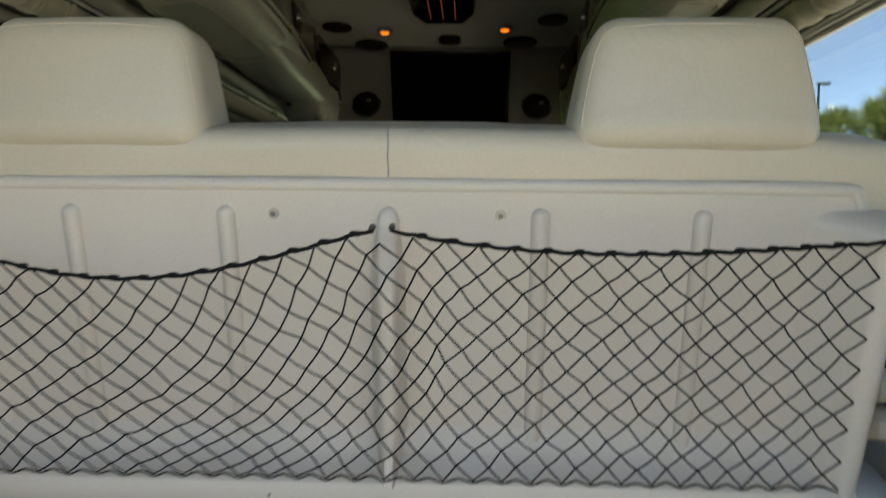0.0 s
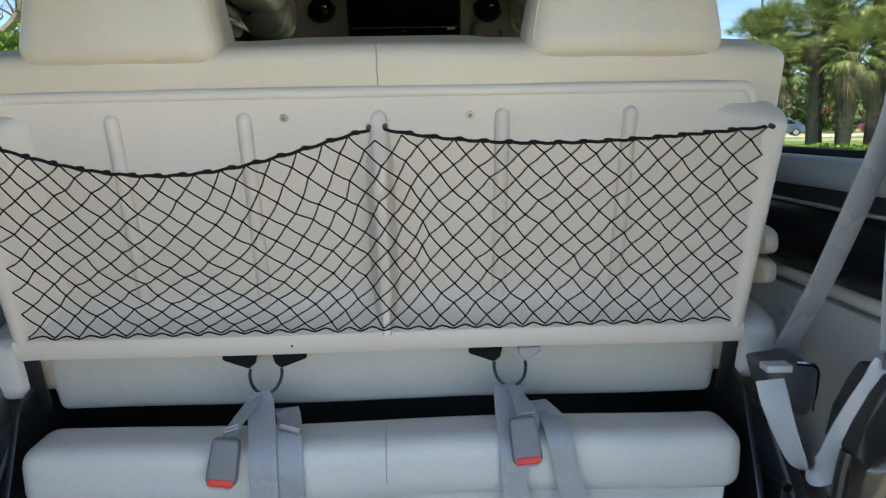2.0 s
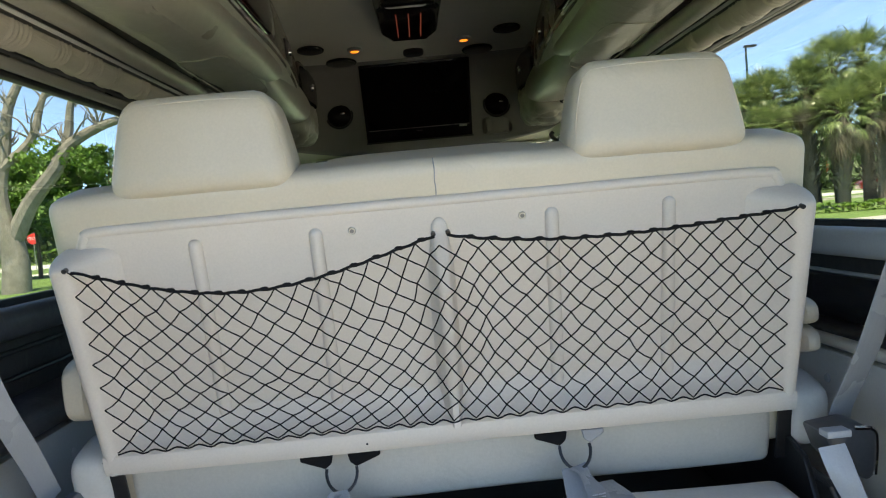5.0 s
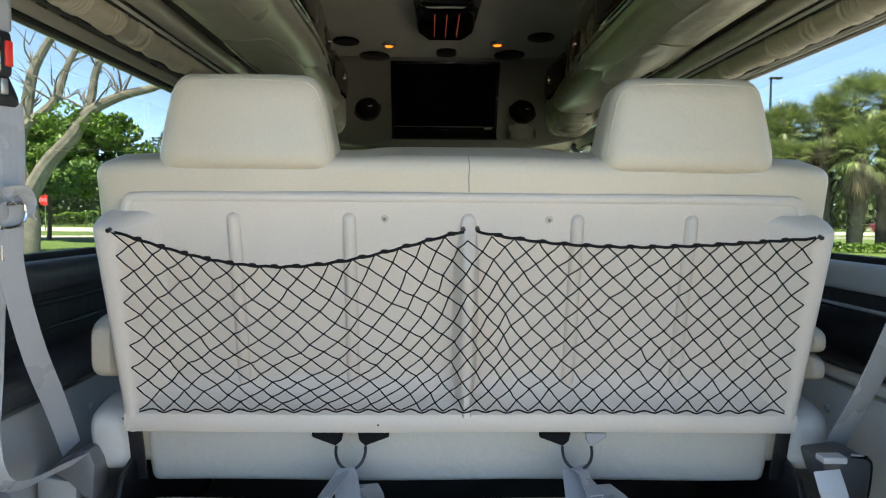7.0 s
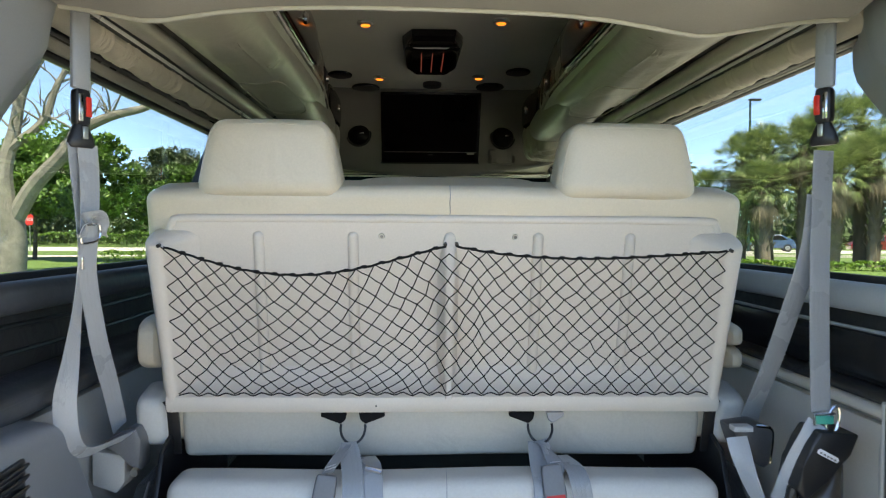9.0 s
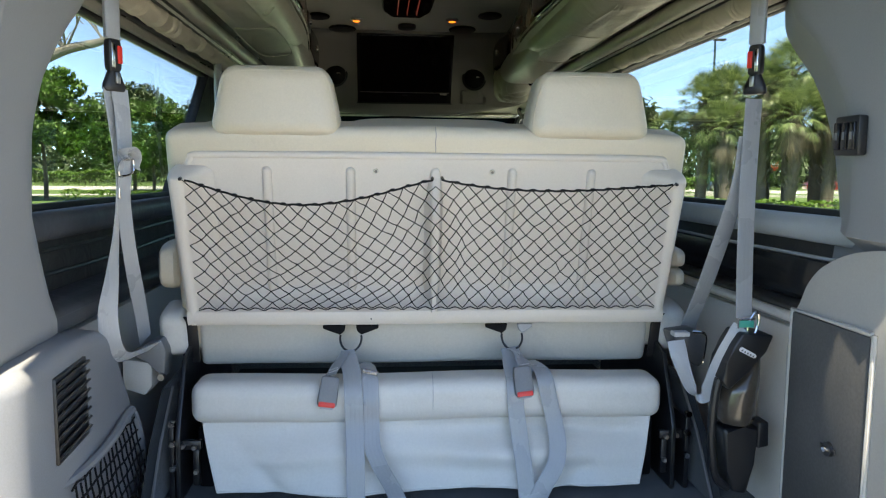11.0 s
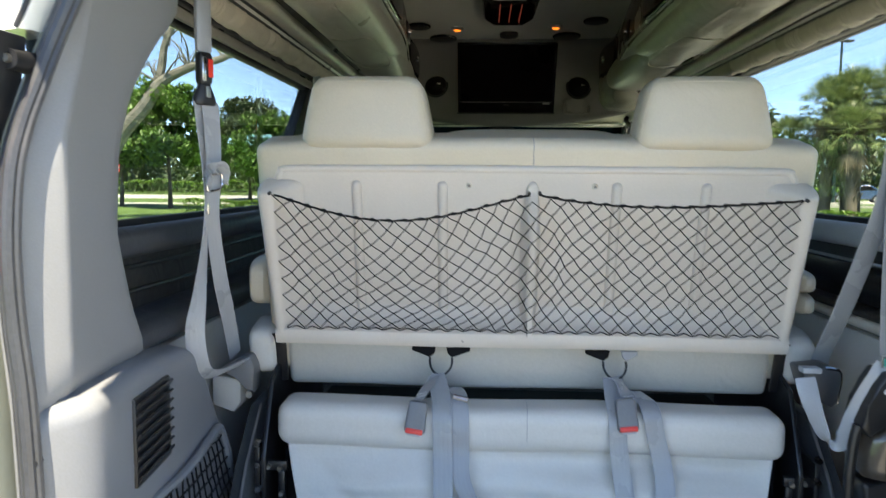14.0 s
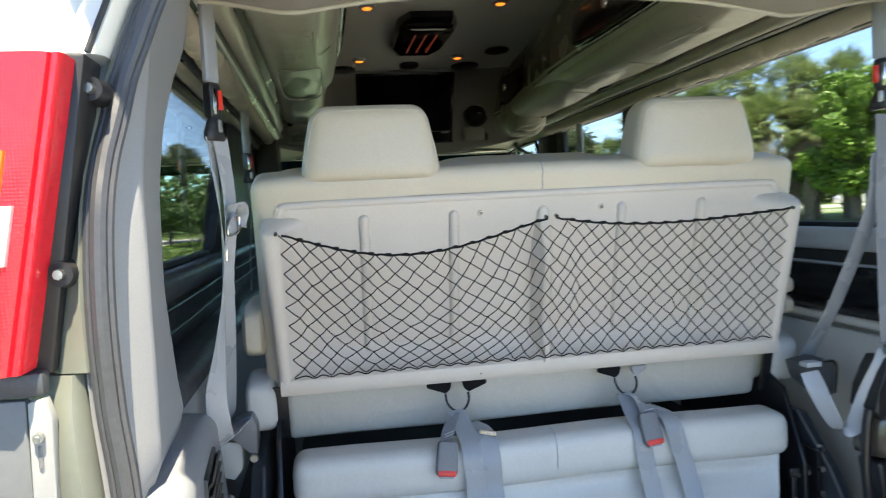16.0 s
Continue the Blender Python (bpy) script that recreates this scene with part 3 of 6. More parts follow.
    ring = [(side * (0.600 + 0.077 * math.copysign(abs(math.cos(a)) ** 0.3, math.cos(a))), 1.95 + 0.302 * math.copysign(abs(math.sin(a)) ** 0.5, math.sin(a)), 1.994 + .011 * abs(math.cos(a)) ** .6 - 0.004 * math.copysign(abs(math.cos(a)) ** 0.3, math.cos(a))) for a in np.linspace(0, 2 * math.pi, 72, endpoint=False)]
    tube(bm, ring, 0.0022, 6, closed=True)
    part("piping", bm, POD, bol)
    bm = bmesh.new()
    pillow(bm, (side * 0.622, 2.72, 2.090), (0.112, 0.62, 0.098), 0.85, 0.4, 48, 24, lambda p: Vector((p.x + .02 * side * p.y, p.y, p.z + .003 * math.sin(14 * p.y))))
    part("padded_bolster", bm, POD, sof)
    # crumpled front end
    bm = bmesh.new()
    def crease(p):
        a = abs(noise.noise(Vector((p.x * 7, p.y * 16 + p.z * 9, p.z * 8))))
        b = abs(noise.noise(Vector((p.x * 16 + 4, p.y * 30, p.z * 18))))
        k = 1 - .16 * (1 - a) ** 3 - .05 * (1 - b) ** 3
        return Vector((p.x * k, p.y, p.z * k))
    pillow(bm, (side * 0.640, 3.36, 2.046), (0.130, 0.22, 0.132), 0.75, 0.75, 80, 60, crease)
    end = part("soffit_end", bm, POD, sof, "creased pale leather end of the soffit")
    bm = bmesh.new()
    pillow(bm, (side * .690, 3.165, 2.02), (.022, .024, .022), 1, 1, 20, 12)
    part("lamp_ball", bm, GLOSS_BLACK, end, "black swivelling lamp ball")
    # padded roll and dark rail
    bm = bmesh.new()
    tube(bm, [(side * (0.756 + 0.0015 * math.sin(9 * y)), y, 2.012 + 0.0015 * math.sin(6 * y)) for y in np.linspace(0.66, 3.6, 50)], 0.026, 14)
    part("padded_roll", bm, POD, sof)
    bm = bmesh.new()
    prism(bm, [(side * 0.803, 1.982), (side * 0.776, 2.004), (side * 0.779, 2.012), (side * 0.808, 1.99)], "y", 0.66, 3.7, 0.002, 1)
    rail = part("glossy_rail", bm, RAIL, sof, "glossy dark rail strip")
    # Pale strip drawn where the rail catches a bright reflection.
    bm = bmesh.new()
    prism(bm, [(side * 0.7935, 1.9865), (side * 0.7865, 1.9925), (side * 0.7885, 1.9965), (side * 0.7955, 1.991)], "y", 0.67, 3.68, 0.001, 2)
    part("glint_strip", bm, PALE_GLINT, rail, "thin pale strip drawn as the rail's bright reflection")
    # oval dark reading panels, a pale tube as their reflected glint, and a switch plate
    for y0, y1 in ((1.05, 2.0), (2.90, 3.5)):
        o = 0.0 if y0 < 2 else 0.075
        bm = bmesh.new()
        pillow(bm, (side * (0.462 + o), (y0 + y1) / 2, 2.19), (0.018, (y1 - y0) / 2, 0.085), 0.5, 0.5, 32, 14)
        pan = part("lamp_panel", bm, GLOSS_BLACK, sof, "dark glossy reading lamp panel")
        bm = bmesh.new()
        tube(bm, [(side * (0.462 + o), y, 2.113 - 0.004 * math.sin(3.1 * (y - y0) / (y1 - y0))) for y in np.linspace(y0 + 0.06, y1 - 0.06, 14)], 0.0055, 8)
        part("glint_edge", bm, PALE_GLINT, pan)
        bm = bmesh.new()
        cyl(bm, (side * (0.447 + o), (y0 + y1) / 2 + 0.1, 2.2), (side * (0.436 + o), (y0 + y1) / 2 + 0.1, 2.198), 0.022, 0.016)
        part("reading_lamp", bm, CHROME, pan)
    bm = bmesh.new()
    box(bm, (side * 0.472, 2.33, 2.13), (side * 0.488, 2.45, 2.21), 0.004)
    sw = part("switch_plate", bm, BLACK, sof, "small black switch plate")
    bm = bmesh.new()
    cyl(bm, (side * 0.473, 2.39, 2.17), (side * 0.462, 2.39, 2.17), 0.014, 0.012)
    part("knob", bm, CHROME, sw)
    # rolled blind over the window
    blind = thing("window_blind", (side * 0.835, 1.7, 1.99), "rolled-up ruched cream fabric blind over a side window", "window blind", "window blinds")
    bm = bmesh.new()
    rnd = random.Random(4 + side)
    knots = [(c + .017 * k + rnd.uniform(-.003, .003), rnd.uniform(0.003, 0.0052), rnd.uniform(0.0032, 0.0055), rnd.uniform(-.25, .25)) for c, n in ((.98, 4), (1.12, 5), (1.30, 4), (1.43, 6), (1.60, 3), (1.78, 4), (2.0, 3)) for k in range(n)]
    ys = np.concatenate([np.linspace(0.72, .95, 12), np.linspace(.955, 2.08, 450), np.linspace(2.1, 3.5, 30)])
    rings = []
    for y in ys:
        ring = []
        for t in np.linspace(0, 2 * math.pi, 20, endpoint=False):
            puff = sum(a * math.exp(-((y - c - k * .035 * math.sin(t)) / w) ** 2) for c, a, w, k in knots)
            r = 0.034 + 0.0012 * math.sin(5 * y) + puff
            ring.append((side * (0.836 + r * math.cos(t)), y, 1.974 + r * math.sin(t) + 0.002 * math.sin(4 * y)))
        rings.append(ring)
    loft(bm, rings)
    part("roll", bm, surface("blind_fabric_" + tag, (0.50, 0.46, 0.39), 0.75, var=0.07, scale=9, grain=320, bump=0.3, pattern="WEAVE"), blind)
    bm = bmesh.new()
    box(bm, (side * 0.870, 0.75, 1.946), (side * 0.888, 3.5, 1.958), 0.003)
    part("bottom_bar", bm, BLACK, blind)
    bm = bmesh.new()
    box(bm, (side * 0.872, 0.75, 1.962), (side * 0.880, 3.5, 1.976), 0.002)
    part("side_cord", bm, DARK_VINYL, blind)
    # pale ledge over the window
    bm = bmesh.new()
    prism(bm, [(side * 0.928, 1.928 + up), (side * 0.902, 1.922 + up), (side * 0.892, 1.942 + up), (side * 0.90, 1.953 + up), (side * 0.928, 1.953 + up)], "y", 0.7, 3.6, 0.004, 2)
    tr = structure("trim_window_" + tag, bm, BULK, "moulded strip above a side window", "trim")


for s, t in ((-1, "left"), (1, "right")):
    soffit(s, t)

# ---- ceiling fittings ----
def ceiling_speaker(x, y, k=1.0):
    sp = thing("ceiling_speaker", (x, y, ceil_z(y)), "oval black speaker grille set in the ceiling", "speaker", "ceiling speakers")
    bm = bmesh.new()
    pillow(bm, (x, y, ceil_z(y) - 0.004), (0.074 * k, 0.095 * k, 0.012), 0.5, 1.0, 28, 8)
    part("grille", bm, BLACK, sp)
    bm = bmesh.new()
    tube(bm, [(x + 0.077 * k * math.cos(a), y + 0.098 * k * math.sin(a), ceil_z(y) - 0.004) for a in np.linspace(0, 2 * math.pi, 28, endpoint=False)], 0.006, 6, closed=True)
    part("rim", bm, GLOSS_BLACK, sp)


for x, y in ((-0.514, 3.32), (-0.392, 3.60), (0.342, 3.55), (0.463, 3.22), (-0.50, 1.6), (0.47, 1.6)):
    ceiling_speaker(x, y, .8 if abs(x) > .4 else 1.0)

lamp = thing("ceiling_lamp", (-0.299, 3.37, ceil_z(3.37)), "small oval amber ceiling courtesy lamp, switched on", "ceiling lamp", "amber ceiling lamps")
bm = bmesh.new()
pillow(bm, (-0.299, 3.37, ceil_z(3.37) - 0.004), (0.038, 0.042, 0.010), 0.6, 1.0, 24, 8)
part("bezel", bm, WALL_GREY, lamp)
bm = bmesh.new()
pillow(bm, (-0.299, 3.37, ceil_z(3.37) - 0.012), (0.021, 0.021, 0.008), 0.7, 1.0, 20, 8)
part("lens", bm, AMBER, lamp)
for x, y in ((0.257, 3.33), (-0.31, 2.42), (0.27, 2.36)):
    copy_thing(lamp, Matrix.Translation((x, y, ceil_z(y))))

con = thing("ceiling_console", (-0.015, 2.87, CEIL), "black glossy ceiling console with red light strips", "ceiling console")
bm = bmesh.new()
oct_ = [(-.155, 2.62), (-.11, 2.5), (.085, 2.5), (.125, 2.62), (.12, 3.05), (.075, 3.2), (-.105, 3.2), (-.15, 3.05)]
rings = []
for z, k in ((CEIL - .002, 1.0), (CEIL - .03, 1.0), (CEIL - .055, .93), (CEIL - .065, .82)):
    rings.append([(-.015 + (x + .015) * k, 2.85 + (y - 2.85) * k, z) for x, y in oct_])
loft(bm, rings)
part("housing", bm, GLOSS_BLACK, con)
for k in (-1, 0, 1):
    bm = bmesh.new()
    tube(bm, [(-.015 + .052 * k, y, CEIL - .067) for y in np.linspace(2.68, 3.06, 6)], 0.0022, 6)
    part("light_strip", bm, DIM_RED, con)
bm = bmesh.new()
pillow(bm, (-.015, 2.56, CEIL - .06), (.11, .045, .014), .5, .5, 24, 8)
disp = part("display", bm, GLOSS_BLACK, con)
# Daylight reflected along the console's rear is drawn as a thin pale tube.
bm = bmesh.new()
tube(bm, smooth_path([(-.108, 2.535, CEIL - .058), (-.10, 2.55, CEIL - .071), (-.05, 2.545, CEIL - .075), (0, 2.54, CEIL - .0755), (.045, 2.545, CEIL - .074), (.075, 2.535, CEIL - .060)], 5), .0038, 8)
part("glint_edge", bm, PALE_GLINT, disp, "thin pale edge drawn as reflected daylight")

# ---- screen bulkhead at the front of the cabin ----
bm = bmesh.new()
rings = []
for i in range(49):
    x = -0.80 + 1.6 * i / 48
    c = (x / 0.8) ** 2
    y0 = 3.93 - 0.16 * max(0, abs(x) - 0.42) ** 1.3 * 3
    bot = 1.890 + 0.057 * (x / .65) ** 2
    e = 3.93 - y0
    def by(z):
        return 3.888 - .495 * (z - 1.955) - e * (1 - .6 * (z - 1.955) / .42)
    rings.append([(x, by(bot) + .03, bot - .006), (x, by(bot) + .005, bot + .003)] + [(x, by(z), z) for z in (max(bot + .02, 1.93), 2.05, 2.15, 2.25, 2.32)] + [(x, by(2.345) - .004, 2.345), (x, by(2.36) - .016, 2.362), (x, by(2.37) - .05, CEIL - .046), (x, by(2.37) - .06, CEIL - .004), (x, 4.12, CEIL - .004), (x, 4.12, bot)])
loft(bm, rings)
structure("bulkhead", bm, BULK, "dark taupe fabric bulkhead round the screen", "bulkhead", 50)

tv = thing("television", (0, 3.86, 1.958), "black flat screen television leaning out of the bulkhead, off", "television")
TV_M = Matrix.Translation((-.002, 3.86, 1.958)) @ Matrix.Rotation(radians(26.4), 4, "X")


def on_tv(lo, hi, name, material, bevel=0.0, label=""):
    bm = bmesh.new()
    box(bm, lo, hi, bevel, 2, TV_M)
    return part(name, bm, material, tv, label)


on_tv((-.306, 0, 0), (.306, .05, .452), "casing", GLOSS_BLACK, .006)
on_tv((-.288, -.004, .078), (.288, -.001, .440), "screen", SCREEN, 0, "dark glass screen")
on_tv((-.018, -.003, .050), (.018, -.001, .058), "badge", CHROME)
on_tv((.232, -.003, .058), (.276, -.001, .072), "label_strip", WALL_GREY)
on_tv((-.290, -.0035, .070), (.290, -.001, .074), "trim_line", BUCKLE)
on_tv((-.312, .004, -.010), (.312, .03, -.002), "lower_edge", BLACK, .002)

for x, z in ((-.450, 2.127), (.452, 2.119)):
    sp = thing("wall_speaker", (x, 3.815, z), "round glossy black speaker on the bulkhead", "speaker", "bulkhead speakers")
    bm = bmesh.new()
    pillow(bm, (x, 3.80, z), (.070, .035, .070), 1, .9, 28, 14)
    part("cone", bm, SCREEN, sp)
    bm = bmesh.new()
    tube(bm, [(x + .074 * math.cos(a), 3.80, z + .074 * math.sin(a)) for a in np.linspace(0, 2 * math.pi, 28, endpoint=False)], 0.007, 6, closed=True)
    part("rim", bm, BLACK, sp)
    bm = bmesh.new()
    box(bm, (x + .008, 3.761, z - .002), (x + .035, 3.767, z + .006), .001)
    part("badge", bm, CHROME, sp)
pk = thing("wall_pocket", (.45, 3.86, 1.99), "small gathered fabric pocket on the bulkhead", "pocket")
bm = bmesh.new()
def pleat(p):
    return Vector((p.x, p.y + .006 * math.sin(230 * p.x + 900 * p.x * (p.z - 2.0)), p.z))
pillow(bm, (.45, 3.85, 2.0), (.085, .016, .050), .3, .3, 90, 10, pleat)
part("pouch", bm, BULK, pk)
mc = thing("ceiling_sensor", (0.0, 3.50, ceil_z(3.5)), "small dark lamp pod above the screen", "lamp pod")
bm = bmesh.new()
pillow(bm, (0.0, 3.50, ceil_z(3.5) - .006), (.055, .06, .018), .5, .8, 28, 8)
part("pod", bm, BLACK, mc)

# sun visors and mirror in the cab
for x0, x1 in ((-.74, -.12), (.12, .90)):
    v = thing("sun_visor", ((x0 + x1) / 2, 4.6, 1.99), "pale folded sun visor under the cab ceiling", "sun visor", "sun visors")
    bm = bmesh.new()
    pillow(bm, ((x0 + x1) / 2, 4.70, 1.945), ((x1 - x0) / 2, .085, .011), .3, .4, 32, 10)
    part("flap", bm, VISOR, v)
    bm = bmesh.new()
    tube(bm, [(x0 + .02, 4.60, 1.940), (x1 - .02, 4.60, 1.940), (x1 + .0, 4.61, 1.95), (x1 + .01, 4.62, 1.985)], .005, 8)
    part("rod", bm, CHROME, v)
mir = thing("rear_view_mirror", (0, 4.7, 1.99), "black rear-view mirror hanging from the cab ceiling", "mirror")
bm = bmesh.new()
pillow(bm, (-.01, 4.60, 1.905), (.085, .022, .032), .4, .4, 28, 12)
part("shell", bm, BLACK, mir)
bm = bmesh.new()
cyl(bm, (-.01, 4.61, 1.92), (-.01, 4.64, 1.972), .01)
part("stem", bm, BLACK, mir)
gh = thing("grab_handle", (.78, 4.3, 1.9), "dark grab handle on the cab post", "grab handle")
bm = bmesh.new()
tube(bm, smooth_path([(.90, 3.86, 1.83), (.855, 3.93, 1.85), (.835, 4.1, 1.90), (.845, 4.3, 1.955), (.88, 4.38, 1.985)], 6), .014, 8)
part("grip", bm, BLACK, gh)
for side, tag, inner in ((-1, "left", .79), (1, "right", .875)):
    bm = bmesh.new()
    prism(bm, [(side * .925, 3.6), (side * (inner + .01), 3.66), (side * inner, 3.85), (side * .925, 3.93)], "z", FLOOR, 2.08 if side < 0 else 1.955, .012, 2)
    structure("trim_cab_post_" + tag, bm, DARK_VINYL, "dark moulded post between cabin and cab", "trim")
bm = bmesh.new()
prism(bm, [(.928, 1.958), (.900, 1.956), (.862, 1.985), (.83, 2.03), (.80, 2.08), (.928, 2.08)], "y", 3.58, 4.85, .006, 2)
structure("trim_cab_header_right", bm, VISOR, "pale moulded lining over the cab door window", "trim")
bm = bmesh.new()
tube(bm, smooth_path([(.915, 3.98, 1.45), (.912, 3.97, 1.80), (.908, 3.99, 1.925), (.904, 4.06, 1.947), (.902, 4.30, 1.944), (.902, 4.52, 1.925), (.904, 4.64, 1.87), (.908, 4.72, 1.70), (.912, 4.76, 1.45)], 6), .013, 8)
structure("trim_cab_window_right", bm, GLOSS_BLACK, "black glossy frame round the cab door window", "trim")


# ---- lower side trim ----
for side, tag in ((-1, "left"), (1, "right")):
    bm = bmesh.new()
    prism(bm, [(side * .93, 1.412), (side * .93, 1.35), (side * .895, 1.345), (side * .882, 1.365), (side * .884, 1.395), (side * .90, 1.412)], "y", .5, 3.6, .01, 3)
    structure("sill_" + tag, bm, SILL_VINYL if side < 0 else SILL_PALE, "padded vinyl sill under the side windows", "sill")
    if side < 0:
        for z in (1.318, 1.262):
            bm = bmesh.new()
            tube(bm, [(side * .927, y, z + .003 * math.sin(4 * y)) for y in np.linspace(.5, 3.6, 20)], .006, 8)
            structure("trim_seam_%s_%d" % (tag, 1 if z > 1.3 else 2), bm, BLACK, "moulded seam along the dark side panel", "trim")
        # padded ledge and pale lower wall
        bm = bmesh.new()
        prism(bm, [(side * .93, 1.225), (side * .88, 1.212), (side * .848, 1.198), (side * .838, 1.178), (side * .845, 1.150), (side * .93, 1.13)], "y", .55, 3.6, .012, 3)
        structure("ledge_" + tag, bm, SILL_VINYL, "slate padded ledge along the side wall", "ledge")
    else:
        bm = bmesh.new()
        tube(bm, [(side * .925, y, 1.306 + .002 * math.sin(4 * y)) for y in np.linspace(.5, 3.6, 20)], .0045, 8)
        structure("trim_line_" + tag, bm, SILL_PALE, "pale trim line over the glossy side panel", "trim")
        bm = bmesh.new()
        box(bm, (side * .919, .5, 1.192), (side * .9295, 3.6, 1.298), .004)
        structure("trim_panel_" + tag, bm, PANEL_GLOSS, "glossy black moulded side panel", "trim panel")
        bm = bmesh.new()
        prism(bm, [(side * .93, 1.190), (side * .885, 1.186), (side * .872, 1.178), (side * .874, 1.168), (side * .93, 1.166)], "y", .55, 3.6, .004, 2)
        structure("ledge_" + tag, bm, DARK_VINYL, "dark narrow ledge along the side wall", "ledge")
        bm = bmesh.new()
        prism(bm, [(side * .93, 1.164), (side * .862, 1.168), (side * .852, 1.160), (side * .854, 1.146), (side * .93, 1.144)], "y", .62, 3.6, .006, 3)
        structure("trim_edge_" + tag, bm, WALL_BEIGE, "rounded beige edge under the ledge", "trim")
        bm = bmesh.new()
        box(bm, (side * .884, .62, 1.130), (side * .93, 3.6, 1.1425), .003)
        structure("trim_step_" + tag, bm, BULK, "recessed taupe step under the beige edge", "trim")
    bm = bmesh.new()
    box(bm, (side * .875, .6, FLOOR), (side * .928, 3.6, 1.128), .006)
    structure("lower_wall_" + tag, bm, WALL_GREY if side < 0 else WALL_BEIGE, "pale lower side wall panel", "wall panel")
    for y in (1.3, 1.75):
        bm = bmesh.new()
        cyl(bm, (side * .876, y, 1.06), (side * .870, y, 1.06), .012, .008)
        cl = tagged(part("wall_clip", bm, WALL_GREY), "small round plastic clip in the wall panel", "clip", "wall clips")

# left rear trim box with its vent
trim_box = thing("rear_trim_box", (-.85, .5, FLOOR), "grey moulded trim box with a vent and netted pocket", "trim box")
bm = bmesh.new()
rings = []
for y in list(np.linspace(.19, .40, 18)) + list(np.linspace(.43, .77, 14)) + list(np.linspace(.78, 1.03, 16)):
    xi = -np.interp(y, (.19, .20, .22, .24, .26, .275, .29, .40, .57, .70, .80, 1.03), (.822, .806, .787, .771, .759, .7535, .752, .7595, .772, .784, .795, .812))
    zt = np.interp(y, (.19, .21, .30, .46, .56, .66, .74, .79, .835, .90, .963, 1.0, 1.03), (1.150, 1.158, 1.164, 1.166, 1.160, 1.150, 1.138, 1.118, 1.06, .971, .876, .76, .64))
    r = .034
    ring = [(-.93, y, FLOOR), (xi, y, FLOOR), (xi, y, max(FLOOR + .004, zt - .30)), (xi, y, max(FLOOR + .006, zt - .14))]
    ring += [(xi - r + r * math.cos(a), y, max(FLOOR + .008, zt - r + r * math.sin(a))) for a in np.linspace(0, math.pi / 2, 7)]
    ring += [(xi - .07, y, max(FLOOR + .009, zt + .004)), (-.93, y, max(FLOOR + .01, zt + .012))]
    rings.append(ring)
loft(bm, rings)
part("shell", bm, BOX_GREY, trim_box, "", 50)
VENT_M = Matrix.Translation((-.7635, .486, 1.036)) @ Matrix.Rotation(radians(4.2), 4, "Z")
bm = bmesh.new()
box(bm, (-.014, -.086, -.084), (.004, .086, .084), .003, 2, VENT_M)
vent = part("vent_frame", bm, BLACK, trim_box, "black louvred air vent")
for k in range(8):
    bm = bmesh.new()
    box(bm, (-.010, -.083, -.0025), (.010, .083, .0025), .001, 1, VENT_M @ Matrix.Translation((.005, 0, -.070 + .0198 * k)) @ Matrix.Rotation(radians(-50), 4, "Y"))
    part("louvre", bm, BLACK, vent)
bm = bmesh.new()
tube(bm, smooth_path([(-.775, .40, .895), (-.765, .55, .888), (-.775, .72, .885), (-.79, .86, .892), (-.798, .93, .875), (-.80, .99, .76), (-.80, 1.02, FLOOR + .01)], 8), .011, 8)
part("pocket_edge", bm, BOX_GREY, trim_box)
bm = bmesh.new()
rnd = random.Random(5)
def pocket(u, v):
    top = Vector((-.752 - .03 * u, .44 + .44 * u, .886 - .008 * u))
    low = Vector((-.742 - .03 * u, .44 + .54 * u, FLOOR + .02))
    p = top.lerp(low, v)
    return p + Vector((rnd.uniform(0, .004), rnd.uniform(-.004, .004), rnd.uniform(-.004, .004)))
for i in range(15):
    tube(bm, [pocket((i + .5) / 15, v) for v in np.linspace(0, 1, 9)], .0022, 5)
for j in range(7):
    tube(bm, [pocket(u, j / 7) for u in np.linspace(0, 1, 14)], .0024, 5)
part("pocket_net", bm, CORD, trim_box, "black elastic pocket net")
bm = bmesh.new()
cyl(bm, (-.80, .175, 1.09), (-.80, .192, 1.09), .006, .006, 8)
part("trim_screw", bm, BLACK, trim_box)

# right storage unit with a dark door
unit = thing("storage_unit", (.86, .4, FLOOR), "pale grey moulded storage unit with a dark door", "storage unit")
bm = bmesh.new()
outline = [(.19, FLOOR), (.19, 1.35)] + [(p.x, p.y) for p in smooth_path([(.24, 1.37, 0), (.335, 1.366, 0), (.40, 1.356, 0), (.452, 1.342, 0), (.50, 1.322, 0), (.54, 1.298, 0), (.575, 1.262, 0), (.60, 1.215, 0), (.628, 1.18, 0)], 4)] + [(.64, 1.1), (.64, FLOOR)]
prism(bm, outline, "x", .93, .806, .010, 4)
part("shell", bm, surface("grey_unit_shell", (0.36, 0.35, 0.33), 0.55, var=0.06, scale=4, grain=260, bump=0.12), unit)
bm = bmesh.new()
box(bm, (.796, .345, .66), (.807, .61, 1.195), .004)
dr = part("door", bm, surface("dark_grained_panel", (.088, .090, .092), .5, var=.2, scale=5, grain=160, bump=.15), unit, "dark grey grained storage door")
bm = bmesh.new()
cyl(bm, (.797, .445, .93), (.790, .445, .93), .017, .015)
box(bm, (.791, .420, .925), (.795, .470, .936), .002)
lt = part("latch", bm, BLACK, dr, "black recessed latch")
bm = bmesh.new()
cyl(bm, (.792, .445, .93), (.783, .445, .93), .007, .006, 12)
part("latch_pin", bm, CHROME, lt)
bm = bmesh.new()
